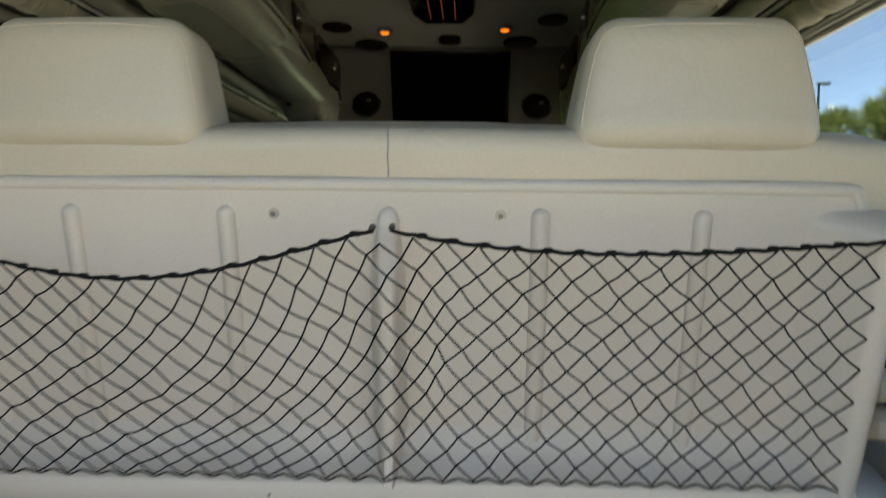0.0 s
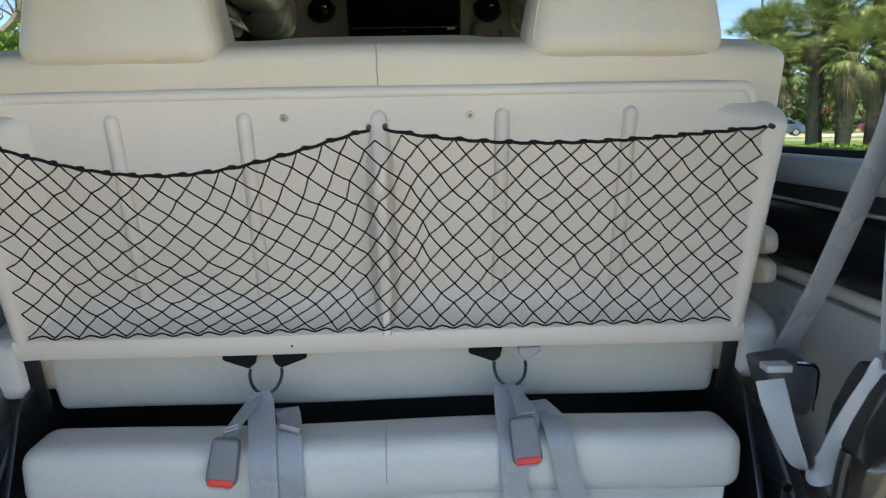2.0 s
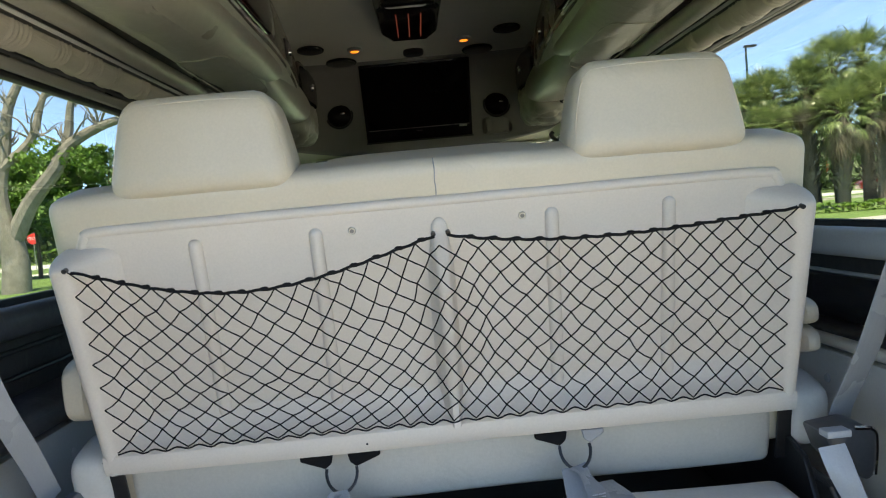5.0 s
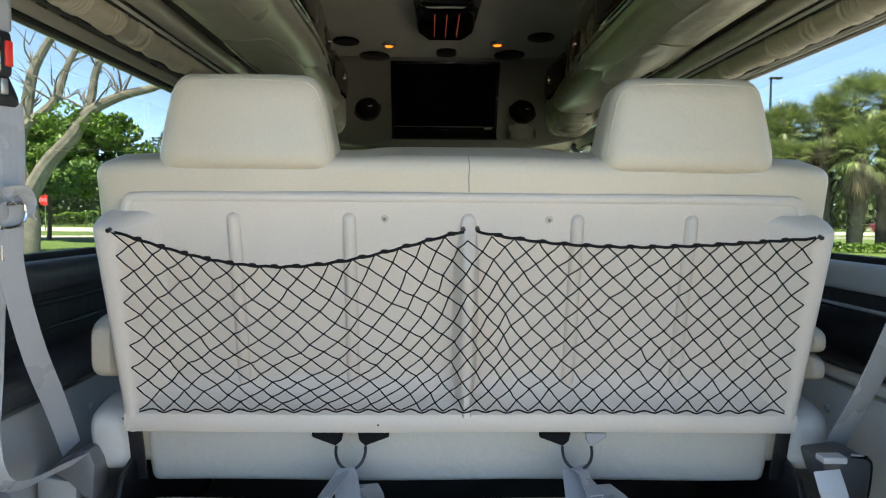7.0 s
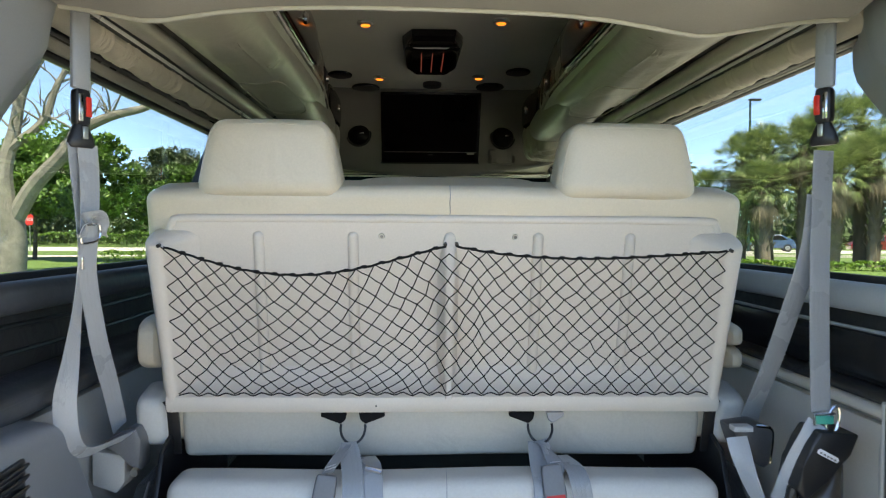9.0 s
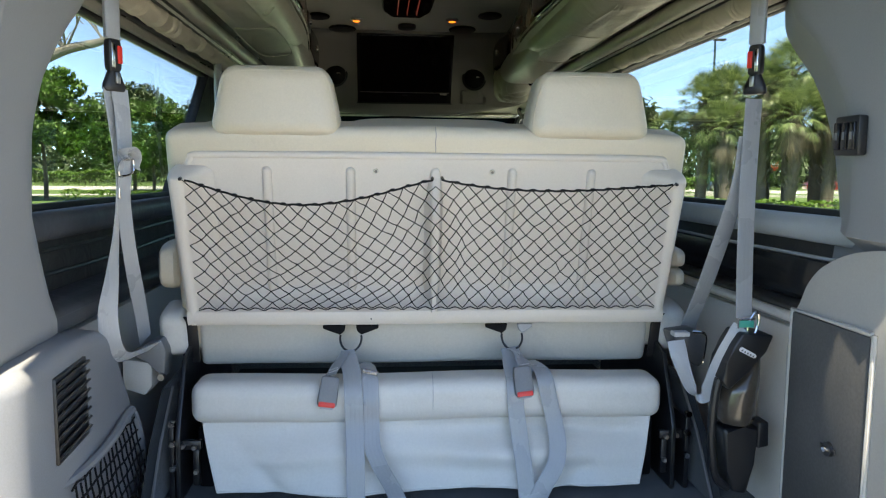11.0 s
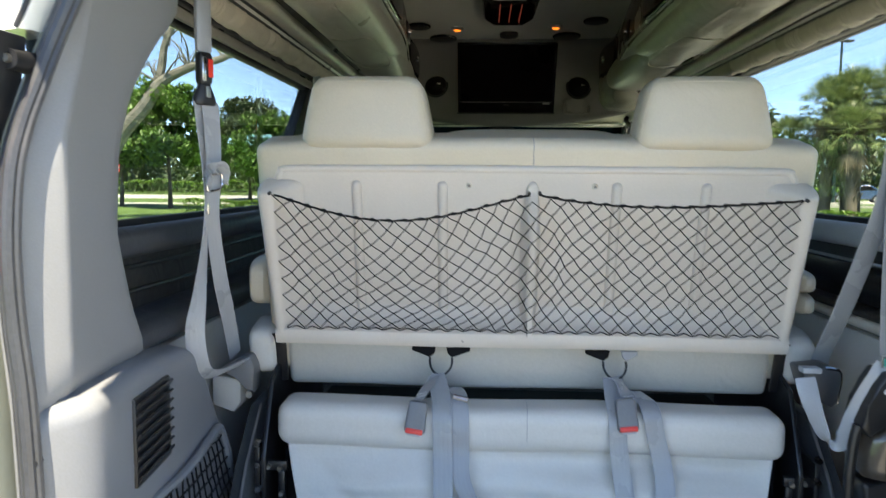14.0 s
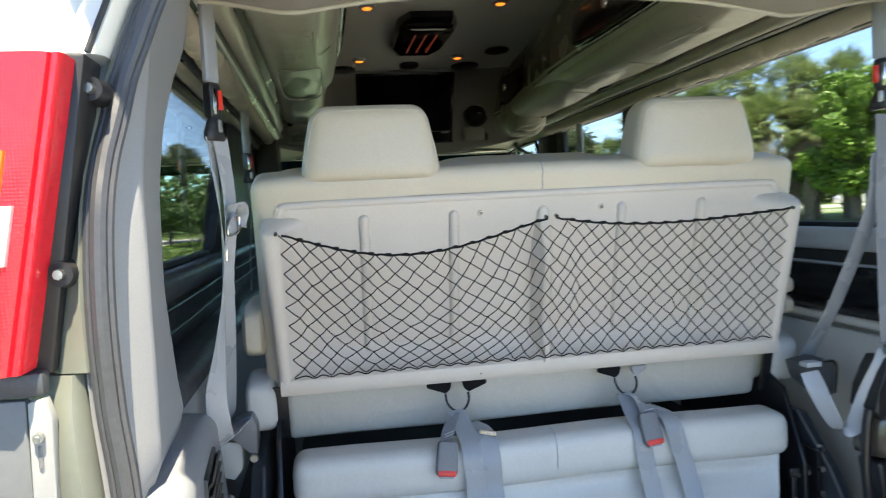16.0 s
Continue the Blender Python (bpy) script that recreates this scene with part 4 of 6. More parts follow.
tube(bm, [(.802, .338, .66), (.802, .338, 1.2)], .006, 8)
part("hinge_strip", bm, WALL_GREY, unit)
bm = bmesh.new()
tube(bm, [(.802, .617, .66), (.802, .617, 1.2), (.802, .345, 1.2)], .006, 8)
part("door_frame", bm, WALL_GREY, unit)

# switch panel on the right post
swp = thing("switch_panel", (.795, .455, 1.55), "black panel of toggle switches on the rear post", "switch panel")
bm = bmesh.new()
box(bm, (.779, .396, 1.548), (.80, .472, 1.628), .005)
part("plate", bm, BLACK, swp)
for k in range(3):
    bm = bmesh.new()
    box(bm, (.773, .402 + .0235 * k, 1.56), (.780, .419 + .0235 * k, 1.615), .002)
    tg = part("rocker", bm, GLOSS_BLACK, swp)
    bm = bmesh.new()
    box(bm, (.7715, .407 + .0235 * k, 1.58), (.7732, .413 + .0235 * k, 1.595))
    part("mark", bm, BUCKLE, tg)

# tail lamp
tl = thing("tail_lamp", (-.93, .14, 1.36), "red tail lamp with amber and clear sections", "tail lamp")
def lens(z0, z1, name, material):
    bm = bmesh.new()
    def xr(z):
        return -.897 + (z - 1.36) * .07 / .36
    n = 6
    rings = []
    for i in range(n + 1):
        z = z0 + (z1 - z0) * i / n
        rings.append([(xr(z), .132, z), (xr(z) - .001, .122, z), (xr(z) - .004, .1185, z), (xr(z) - .009, .1185, z), (xr(z) - .0115, .1215, z), (xr(z) - .014, .1165, z), (xr(z) - .024, .112, z), (-1.0, .118, z), (-1.02, .14, z), (-1.02, .165, z), (xr(z), .165, z)])
    loft(bm, rings)
    part(name, bm, material, tl)
lens(1.36, 1.72, "red_lens", LENS_RED)
def inlay(z0, z1, margin, name, material):
    bm = bmesh.new()
    rings = []
    for z in np.linspace(z0, z1, 5):
        e = -.897 + (z - 1.36) * .07 / .36 - margin
        rings.append([(e, .1165, z), (e - .004, .1095, z), (e - .02, .1085, z), (-1.0, .114, z), (-1.015, .135, z), (-1.0, .14, z), (e - .02, .13, z)])
    loft(bm, rings)
    part(name, bm, material, tl)
inlay(1.562, 1.612, .040, "amber_lens", LENS_AMBER)
inlay(1.484, 1.551, .024, "clear_lens", LENS_CLEAR)
bm = bmesh.new()
prism(bm, [(-.880, 1.35), (-.816, 1.73), (-.99, 1.735), (-.99, 1.35)], "y", .166, .235, .006, 2)
part("housing", bm, BLACK, tl)
for x, z in ((-.822, 1.692), (-.862, 1.469)):
    bm = bmesh.new()
    e = jamb_lean(z)
    cyl(bm, (x, .184 + e, z), (x, .160 + .5 * e, z), .018, .015)
    er = part("ear", bm, BLACK, tl)
    bm = bmesh.new()
    cyl(bm, (x, .1595 + .5 * e, z), (x, .152 + .5 * e, z), .0075, .006, 8)
    part("bolt", bm, STEEL, er)
hb = thing("door_hinge", (-.93, .15, 1.2), "pale painted door hinge bolted under the tail lamp", "hinge")
bm = bmesh.new()
box(bm, (-1.02, .15, 1.10), (-.906, .168, 1.325), .005)
part("leaf", bm, BRACKET, hb)
bm = bmesh.new()
box(bm, (-1.02, .146, 1.328), (-.884, .172, 1.357), .006)
part("cap", bm, SILL_VINYL, hb, "slate rubber cap")
bm = bmesh.new()
prism(bm, [(-.904, 1.322), (-.884, 1.327), (-.877, 1.30), (-.880, 1.20), (-.886, 1.10), (-.908, 1.10)], "y", .146, .164, .003, 2)
strip = part("bracket", bm, surface("white_painted_bracket", (.28, .285, .28), .35, var=.05, scale=8, grain=80, bump=.04), hb, "white painted bracket with a slot")
bm = bmesh.new()
cyl(bm, (-.893, .1455, 1.281), (-.893, .138, 1.281), .0065, .006, 8)
cyl(bm, (-.893, .138, 1.281), (-.893, .135, 1.281), .0035, .003, 8)
part("bolt", bm, STEEL, strip)
bm = bmesh.new()
box(bm, (-.8955, .1435, 1.243), (-.8905, .1455, 1.271), .001, 1)
part("slot", bm, BUCKLE, strip)


# ---- the bench seat ----
LEAN_V, LEAN_W = Vector((0, -.233, .972)), Vector((0, -.972, -.233))
ORG = Vector((-.012, 1.018, 1.09))
SEAT_M = Matrix(((1, 0, 0, ORG.x), (0, LEAN_W.y, LEAN_V.y, ORG.y), (0, LEAN_W.z, LEAN_V.z, ORG.z), (0, 0, 0, 1)))  # across, out towards the rear, up along the back
bench = thing("bench_seat", (0, 1.25, FLOOR), "cream leather folding bench seat seen from behind", "bench seat")


def on_seat(bm):
    bmesh.ops.transform(bm, matrix=SEAT_M, verts=bm.verts)
    return bm


# upholstered back
bm = bmesh.new()
def backshape(p):
    q = p.copy()
    if p.z > .2:
        q.z += .005 * math.exp(-(p.x / .3) ** 2) * (p.z - .2) / .1 - .008 * (abs(p.x) / .7) ** 6 * (p.z - .2) / .1
    q.y += .0025 * math.sin(9 * p.x) * math.sin(8 * p.z) + .002 * math.sin(31 * p.x + 5 * p.z) * max(0, p.z - .22) / .1
    return q
soft_box(bm, (0, -.145, .197), (.705, .066, .327), .028, (60, 8, 30), backshape)
back = part("backrest", on_seat(bm), LEATHER, bench)
bm = bmesh.new()
def on_back(x, v):
    return Vector((0, -.145, .197)) + backshape(Vector((x, .038 + math.sqrt(max(0, .028 ** 2 - max(0, v - .496) ** 2)), v - .197)))
tube(bm, [on_back(.005 + .0005 * math.sin(k), .462 + .0056 * k) for k in range(12)], .0012, 6)
part("seam", on_seat(bm), GREY_TRIM, back)
bm = bmesh.new()
tube(bm, [(.005, -.0805, -.022 - .0115 * k) for k in range(12)], .0013, 6)
part("seam", on_seat(bm), BUCKLE, back)
# front cushion rolls that show over the back's top
for x0, x1, up in ((-.66, -.22, .477), (-.235, .245, .488), (.23, .66, .477)):
    bm = bmesh.new()
    pillow(bm, ((x0 + x1) / 2, -.24, up), ((x1 - x0) / 2, .06, .035), .5, .3, 40, 14)
    part("top_roll", on_seat(bm), LEATHER, back)
# lower roll of the back and side bolsters
bm = bmesh.new()
soft_box(bm, (0, -.142, -.087), (.662, .062, .089), .02, (50, 4, 6), lambda p: p + Vector((0, .006 * math.cos(20 * p.z), .002 * math.sin(9 * p.x))))
part("lower_roll", on_seat(bm), ROLL_VINYL, bench)
for s in (-1, 1):
    bm = bmesh.new()
    pillow(bm, (s * .718, -.10, -.055), (.042, .07, .068), .5, .5, 24, 16)
    part("bolster", on_seat(bm), VINYL, bench)
    bm = bmesh.new()
    box(bm, (s * .676 - .023, -.052, -.142), (s * .676 + .023, -.045, .0), .002)
    part("support_strap", on_seat(bm), BLACK_METAL, bench, "black steel support strap")
    # armrest ends
    if s < 0:
        bm = bmesh.new()
        pillow(bm, (s * .738, 1.24, 1.24), (.034, .19, .068), .5, .5, 24, 20)
        part("armrest", bm, LEATHER, bench)
    else:
        for zc in (1.262, 1.205):
            bm = bmesh.new()
            pillow(bm, (s * .716, 1.24, zc), (.026, .19, .032), .6, .6, 24, 20)
            part("armrest", bm, LEATHER, bench)


# moulded storage panel
panel = None
bm = bmesh.new()
plate = [(-.655, .0), (-.655, .43), (-.645, .452), (-.62, .460), (.62, .460), (.645, .452), (.655, .43), (.655, .0)]
vs = loft(bm, [[(x, -.078, z) for x, z in plate], [(x, -.070, z) for x, z in plate]])
panel = part("storage_panel", on_seat(bm), SHELL, bench, "cream moulded plastic storage panel", 30)
bm = bmesh.new()
path = smooth_path([(-.645, -.0775, .40), (-.645, -.0775, .425), (-.636, -.0775, .444), (-.612, -.0775, .452), (-.4, -.0775, .4535), (0, -.0775, .454), (.4, -.0775, .4535), (.612, -.0775, .452), (.636, -.0775, .444), (.645, -.0775, .425), (.645, -.0775, .40)], 6)
tube(bm, path, .0105, 12)
part("raised_rim", on_seat(bm), SHELL, panel)
# side walls of the pocket
for s in (-1, 1):
    bm = bmesh.new()
    rings = []
    for z in list(np.linspace(-.004, .398, 20)) + list(np.linspace(.402, .4258, 9)):
        f = math.sqrt(max(.004, 1 - max(0, (z - .40) / .026) ** 2))
        o = s * (.667 + .018 * max(0, z) / .418 - .012 * (1 - f))
        inn = .636 + .012 * (1 - f)
        ring = [(o, -.078, z), (o, -.016, z), (o - s * .005, -.005, z), (o - s * .014, 0, z), (s * (inn + .008), -.002, z), (s * inn, -.010, z), (s * (inn - .046), -.066, z), (s * (inn - .058), -.0705, z)]
        rings.append([(x, -.078 + (w + .078) * f, zz) for x, w, zz in ring])
    loft(bm, rings)
    part("side_wall", on_seat(bm), SHELL, panel, "", 44)
# shelf: lip, sloping floor
bm = bmesh.new()
prof = [(-.078, -.012), (-.016, -.012), (-.004, -.006), (0, .004), (0, .022), (-.003, .033), (-.009, .0375), (-.016, .0405), (-.0495, .0545), (-.0510, .0560), (-.0690, .0830), (-.0705, .0875), (-.078, .0875)]
rings = []
for x in np.linspace(-.665, .665, 40):
    rings.append([(x, a, b + .0012 * math.sin(7 * x)) for a, b in prof])
loft(bm, rings)
part("shelf", on_seat(bm), SHELL, panel, "", 24)
bm = bmesh.new()
cyl(bm, (-.168, -.002, .012), (-.168, .0012, .012), .0022, .0022, 8)
part("lip_hole", on_seat(bm), BLACK, panel)
# ribs and centre divider
for x, w in ((-.442, .013), (-.222, .013), (.215, .013), (.435, .013)):
    bm = bmesh.new()
    rings = []
    for z in list(np.linspace(.070, .41, 24)) + list(np.linspace(.413, .4248, 9)):
        k = max(0, (z - .412) / .013)
        f = math.sqrt(max(0.0, 1 - k * k))
        ww, dd = w * max(.12, f), .013 * max(.05, f)
        rings.append([(x + ww * math.cos(a), -.071 + dd * math.sin(a), z) for a in np.linspace(-.15, math.pi + .15, 11)])
    loft(bm, rings)
    part("rib", on_seat(bm), SHELL, panel, "", 60)
bm = bmesh.new()
rings = []
for z in list(np.linspace(.03, .40, 34)) + list(np.linspace(.403, .4248, 14)):
    k = max(0, (z - .402) / .023)
    f = max(.03, math.sqrt(max(0.0, 1 - k * k)))
    d = (.058 - .043 * min(1, max(0, (z - .30) / .10)) ** 1.6) * max(f, .2)
    foot = .02 * max(0, (.10 - z) / .07)
    g = 1 - min(1, max(0, (z - .33) / .07))
    rings.append([(.006 + x, -.0715 + w, z) for x, w in ((-.017 * f - .013 * g, 0), (-.016 * f - .009 * g, .10 * d), (-.0155 * f, .74 * d), (-.0125 * f, .93 * d), (-.006 * f, d + foot), (.006 * f, d + foot), (.0115 * f, .93 * d), (.0135 * f, .74 * d), (.0145 * f + .004 * g, .10 * d), (.015 * f + .008 * g, 0))])
loft(bm, rings)
part("divider", on_seat(bm), SHELL, panel, "", 60)
for x in (-.155, .16):
    bm = bmesh.new()
    cyl(bm, (x, -.070, .414), (x, -.067, .414), .0075, .006, 16)
    sc = part("screw", on_seat(bm), STEEL, panel)
    bm = bmesh.new()
    cyl(bm, (x, -.0665, .414), (x, -.0655, .414), .004, .004, 8)
    part("recess", on_seat(bm), BUCKLE, sc)

# headrests
for x0, tilt in ((-.428, 0), (.412, 0)):
    bm = bmesh.new()
    def hs(p):
        t = max(0, (p.z + .086) / .172)
        q = p.copy()
        q.x *= 1.045 - .20 * t ** 1.3
        q.y = p.y * (1 - .18 * t)
        q.y -= .008 * (1 - (p.x / .16) ** 2)
        return q
    soft_box(bm, (x0, 1.045, 1.689), (.163, .080, .093), .038, (20, 8, 12), hs)
    hr = part("headrest", bm, LEATHER, bench, "cream leather headrest with piped seams")
    bm = bmesh.new()
    seam = [(-.153, -.062), (-.154, -.04), (-.154, .0), (-.153, .040), (-.148, .062), (-.136, .072), (-.06, .0765), (0, .077), (.06, .0765), (.136, .072), (.148, .062), (.153, .040), (.154, .0), (.154, -.04), (.153, -.062)]
    tube(bm, [Vector((x0, 1.045, 1.690)) + hs(Vector((x, -.042 - math.sqrt(max(0, .0385 ** 2 - max(0, abs(x) - .125) ** 2 - max(0, abs(z) - .054) ** 2)), z))) for x, z in seam], .0011, 6)
    part("piped_seam", bm, LEATHER, hr)
    for s in (-1, 1):
        bm = bmesh.new()
        cyl(bm, (x0 + s * .07, 1.06, 1.54), (x0 + s * .07, 1.06, 1.64), .006)
        part("headrest_rod", bm, CHROME, hr)

# seat cushion and its hanging flap
bm = bmesh.new()
def cs(p):
    q = p.copy()
    q.z += .006 * (p.y / .3) + .003 * math.sin(8 * p.x)
    return q
soft_box(bm, (-.012, 1.004, .885), (.648, .064, .058), .036, (60, 4, 4), cs)
cush = part("cushion", bm, VINYL, bench, "pale vinyl cushion")
bm = bmesh.new()
tube(bm, smooth_path([(-.012, .99, .9525), (-.012, .955, .945), (-.012, .939, .91), (-.012, .939, .87), (-.012, .95, .84)], 5), .0008, 6)
part("seam", bm, BELT, cush)
bm = bmesh.new()
N, M = 72, 20
rings = []
for j in range(M + 1):
    v = j / M
    row = []
    for i in range(N + 1):
        u = 2 * i / N - 1
        hw = .618 - .045 * v ** 1.2
        x = -.012 + hw * u
        y = .968 - .056 * v + .012 * math.sin(6.2 * u + 1.2) * v * (1 - .4 * v) + .010 * math.sin(7 * u + 4 * v) * v * (1 - v) * 2 + .006 * math.sin(13 * (abs(u) - .55 * v)) * v * (1.1 - v) + .0015 * math.sin(31 * u + 9 * v) * v - .012 * math.exp(-((u + .42) / .12) ** 2) * v - .012 * math.exp(-((u - .45) / .12) ** 2) * v
        y += .016 * v * math.exp(-((u - .93 + .28 * v) / .06) ** 2) + .014 * v * math.exp(-((u + .95 - .22 * v) / .05) ** 2) - .010 * math.exp(-((v - .34 - .25 * (u - .6)) / .07) ** 2) * math.exp(-((u - .7) / .25) ** 2) - .009 * math.exp(-((v - .55 + .3 * (u + .6)) / .08) ** 2) * math.exp(-((u + .75) / .22) ** 2)
        y = max(y, .934 - .058 * v) if abs(u) < .75 else max(y, .926 - .058 * v)
        side_w = 1 / (1 + math.exp(-6 * u))
        y += (.004 + .016 * side_w) * math.sin(2 * math.pi * (1.35 * v - .16 * u) + .4) * math.sin(math.pi * min(1, v * 1.15)) ** .8
        y = max(y, .932 - .058 * v)
        y += (.966 - .056 * v - y) * .9 * u ** 10
        z = .842 - .192 * v + .004 * math.sin(5 * u) * v + .006 * (abs(u) ** 4) * v
        row.append((x, y, z))
    rings.append(row)
loft(bm, [row + [(x, y + .003, z) for x, y, z in row[::-1]] for row in rings])
flap = part("hanging_flap", bm, VINYL, cush, "pale vinyl flap hanging from the cushion", 60)
bm = bmesh.new()
edge = [Vector(r[0]) for r in rings] + [Vector(p) for p in rings[-1]] + [Vector(r[-1]) for r in rings[::-1]]
tube(bm, edge, .003, 6)
part("hem", bm, VINYL, flap)
bm = bmesh.new()
tube(bm, [Vector((p[0], p[1] - .004, p[2] + .0)) for p in rings[0]], .0022, 6)
part("stitch_line", bm, VINYL, flap)

# black steel frame under the bench
for s in (-1, 1):
    bm = bmesh.new()
    prism(bm, [(.93, FLOOR + .002), (.93, .80), (.96, .86), (1.02, .99), (1.1, 1.02), (1.6, 1.0), (1.6, FLOOR + .002)], "x", s * .672 - .012, s * .672 - .012 + s * .012, .003, 1)
    fr = part("side_plate", bm, BLACK_METAL, bench, "black painted steel side plate")
    bm = bmesh.new()
    box(bm, (s * .70, .935, FLOOR + .002), (s * .712, 1.5, .83), .002)
    part("outer_rail", bm, BLACK_METAL, bench)
    for y, z, r in ((.926, .845, .010), (.926, .79, .009), (.926, .725, .010)):
        bm = bmesh.new()
        cyl(bm, (s * .700, y, z), (s * .700, y - .012, z), r, r * .9, 6)
        part("bolt", bm, CHROME, fr)
    bm = bmesh.new()
    box(bm, (s * .634, .955, .76), (s * .70, .972, .785), .003)
    box(bm, (s * .640, .955, .66), (s * .658, .972, .76), .003)
    arm2 = part("link_arm", bm, BLACK_METAL, fr)
    for x, z in ((.682, .772), (.652, .768), (.649, .70)):
        bm = bmesh.new()
        cyl(bm, (s * x, .955, z), (s * x, .945, z), .007, .006, 8)
        part("rivet", bm, STEEL, arm2)
bm = bmesh.new()
box(bm, (-.66, 1.02, FLOOR + .004), (.64, 1.62, .80), .01)
part("underframe", bm, MATT_BLACK, bench)
bm = bmesh.new()
box(bm, (-.66, 1.23, .930), (.64, 1.26, .960), .004)
box(bm, (-.66, 1.34, .93), (.64, 1.38, .98), .004)
part("crossbar", bm, MATT_BLACK, bench)
for x in (.12,):
    bm = bmesh.new()
    cyl(bm, (x, 1.229, .945), (x, 1.222, .945), .006, .005, 8)
    part("crossbar_bolt", bm, STEEL, bench)

# carpeted side covers between trim and bench
for s in (-1, 1):
    bm = bmesh.new()
    prism(bm, [(.82, FLOOR + .002), (.93, .78), (1.06, .90), (1.5, .92), (1.5, FLOOR + .002)], "x", s * .735, s * .765, .008, 2)
    cv = tagged(part("side_cover", bm, CARPET), "dark carpeted cover beside the bench base", "side cover", "side covers")
    bm = bmesh.new()
    tube(bm, [(s * .733, .82, FLOOR + .01), (s * .733, .93, .785), (s * .733, 1.06, .905)], .004, 6)
    part("edge_binding", bm, BUCKLE, cv)


# ---- cargo net ----
net = thing("cargo_net", (0, .95, 1.1), "black elastic cargo net across the seat's storage panel", "cargo net")
nrnd = random.Random(11)


NX0, NX1, NMID = -.636, .638, .006


def net_top(x):
    """The height of the netting's upper edge along the cords."""
    if x < NMID:
        s = (x - NX0) / (NMID - NX0)
        return .405 - .068 * math.sin(math.pi * s ** .9) ** 1.15 + .008 * s
    s = (x - NMID) / (NX1 - NMID)
    return .414 - .026 * math.sin(math.pi * s ** .8) - .012 * s


def netting(cells, rows):
    """One sheet of diamond netting from the cords down to the shelf's lip, drawn out of shape on one half."""
    nodes = {}
    def node(i, j):
        if (i, j) not in nodes:
            s, t = i / (2 * cells), j / (2 * rows)
            x = NX0 + (NX1 - NX0) * s
            hi = net_top(x) - (.02 * math.exp(-((x - NMID) / .03) ** 2))
            p = Vector((x, .004, .046 + (hi - .046) * t))
            m = 2 * s - 1
            p.x -= m * .012 * (1 - t)
            if x < .1:
                u = (x - NX0) / (.1 - NX0)
                p.x += .030 * math.sin(math.pi * t) * math.sin(math.pi * u) - .020 * math.sin(math.pi * t) * math.sin(2 * math.pi * u)
                p.z -= .030 * math.sin(math.pi * t) * math.sin(math.pi * min(1, u * 1.05)) ** 2
            p.y -= .012 * math.sin(math.pi * t) * abs(math.sin(2 * math.pi * s)) + .004 * t * (1 - t)
            k = 1.0 if 0 < j < 2 * rows else .3
            p += Vector((nrnd.uniform(-.0034, .0034) * k, nrnd.uniform(-.0015, .0015), nrnd.uniform(-.0034, .0034) * k))
            if i == 0:
                p.x -= .006
            if i == 2 * cells:
                p.x += .006
            nodes[(i, j)] = p
        return nodes[(i, j)]
    bm = bmesh.new()
    starts = [(i, 0, d) for i in range(0, 2 * cells + 1, 2) for d in (1, -1)] + [(0, j, 1) for j in range(2, 2 * rows, 2)] + [(2 * cells, j, -1) for j in range(2, 2 * rows, 2)]
    for i, j, d in starts:
        pts = []
        while 0 <= i <= 2 * cells and j <= 2 * rows:
            pts.append(node(i, j))
            i, j = i + d, j + 1
        if len(pts) > 1:
            bow = []
            for a, b in zip(pts, pts[1:]):
                bow += [a, a.lerp(b, .5) + Vector((0, 0, -.0012 + nrnd.uniform(-.001, .001)))]
            tube(bm, bow + [pts[-1]], .0014, 5)
    low = [node(i, 0) + Vector((0, 0, .003 if i % 2 else -.004)) for i in range(2 * cells + 1)]
    tube(bm, smooth_path(low, 3), .0017, 5)
    return part("netting", on_seat(bm), CORD, net)


sheet = netting(30, 8)
for a, b in ((NX0, -.006), (.016, NX1)):
    bm = bmesh.new()
    tube(bm, [Vector((x, .006, net_top(x) + .0012 * math.sin(150 * x))) for x in np.linspace(a, b, 60)], .0028, 7)
    cord = part("top_cord", on_seat(bm), CORD, sheet)
    for x in np.arange(a + .04, b - .02, .0405):
        bm = bmesh.new()
        pillow(bm, (x, .007, net_top(x) + .0015), (.0085, .0036, .0040), .8, .8, 10, 6)
        wrap = part("cord_wrap", on_seat(bm), CORD, sheet)
for x, z in ((-.648, .407), (.650, .402), (-.008, .413), (.018, .414)):
    bm = bmesh.new()
    cyl(bm, (x, -.004, z), (x, .006, z), .0045, .0045, 8)
    part("anchor_pin", on_seat(bm), BLACK, net)


# ---- belts on the bench ----
def seat_ring(x, name):
    rg = thing("strap_ring", (x, 1.07, 1.03), "black wire ring on tabs under the storage panel", "strap ring", "strap rings")
    bm = bmesh.new()
    tube(bm, [(x + .030 * math.cos(a), 1.068 - .018 * (1 - math.sin(a)), 1.040 + .034 * math.sin(a)) for a in np.linspace(math.pi * .93, math.pi * 2.07, 18)], .0032, 8)
    part("ring", bm, BLACK_METAL, rg)
    for s, reach in ((-1, .078), (1, .078 if x < 0 else .058)):
        bm = bmesh.new()
        prism(bm, [(x + s * .018, 1.060), (x + s * .030, 1.050), (x + s * reach, 1.068), (x + s * reach, 1.078), (x + s * .014, 1.078)], "y", 1.045, 1.055, .002, 1)
        part("tab", bm, MATT_BLACK if s < 0 or x < 0 else BELT, rg, "" if s < 0 or x < 0 else "folded grey webbing tab")


seat_ring(-.238, "l")
seat_ring(.222, "r")


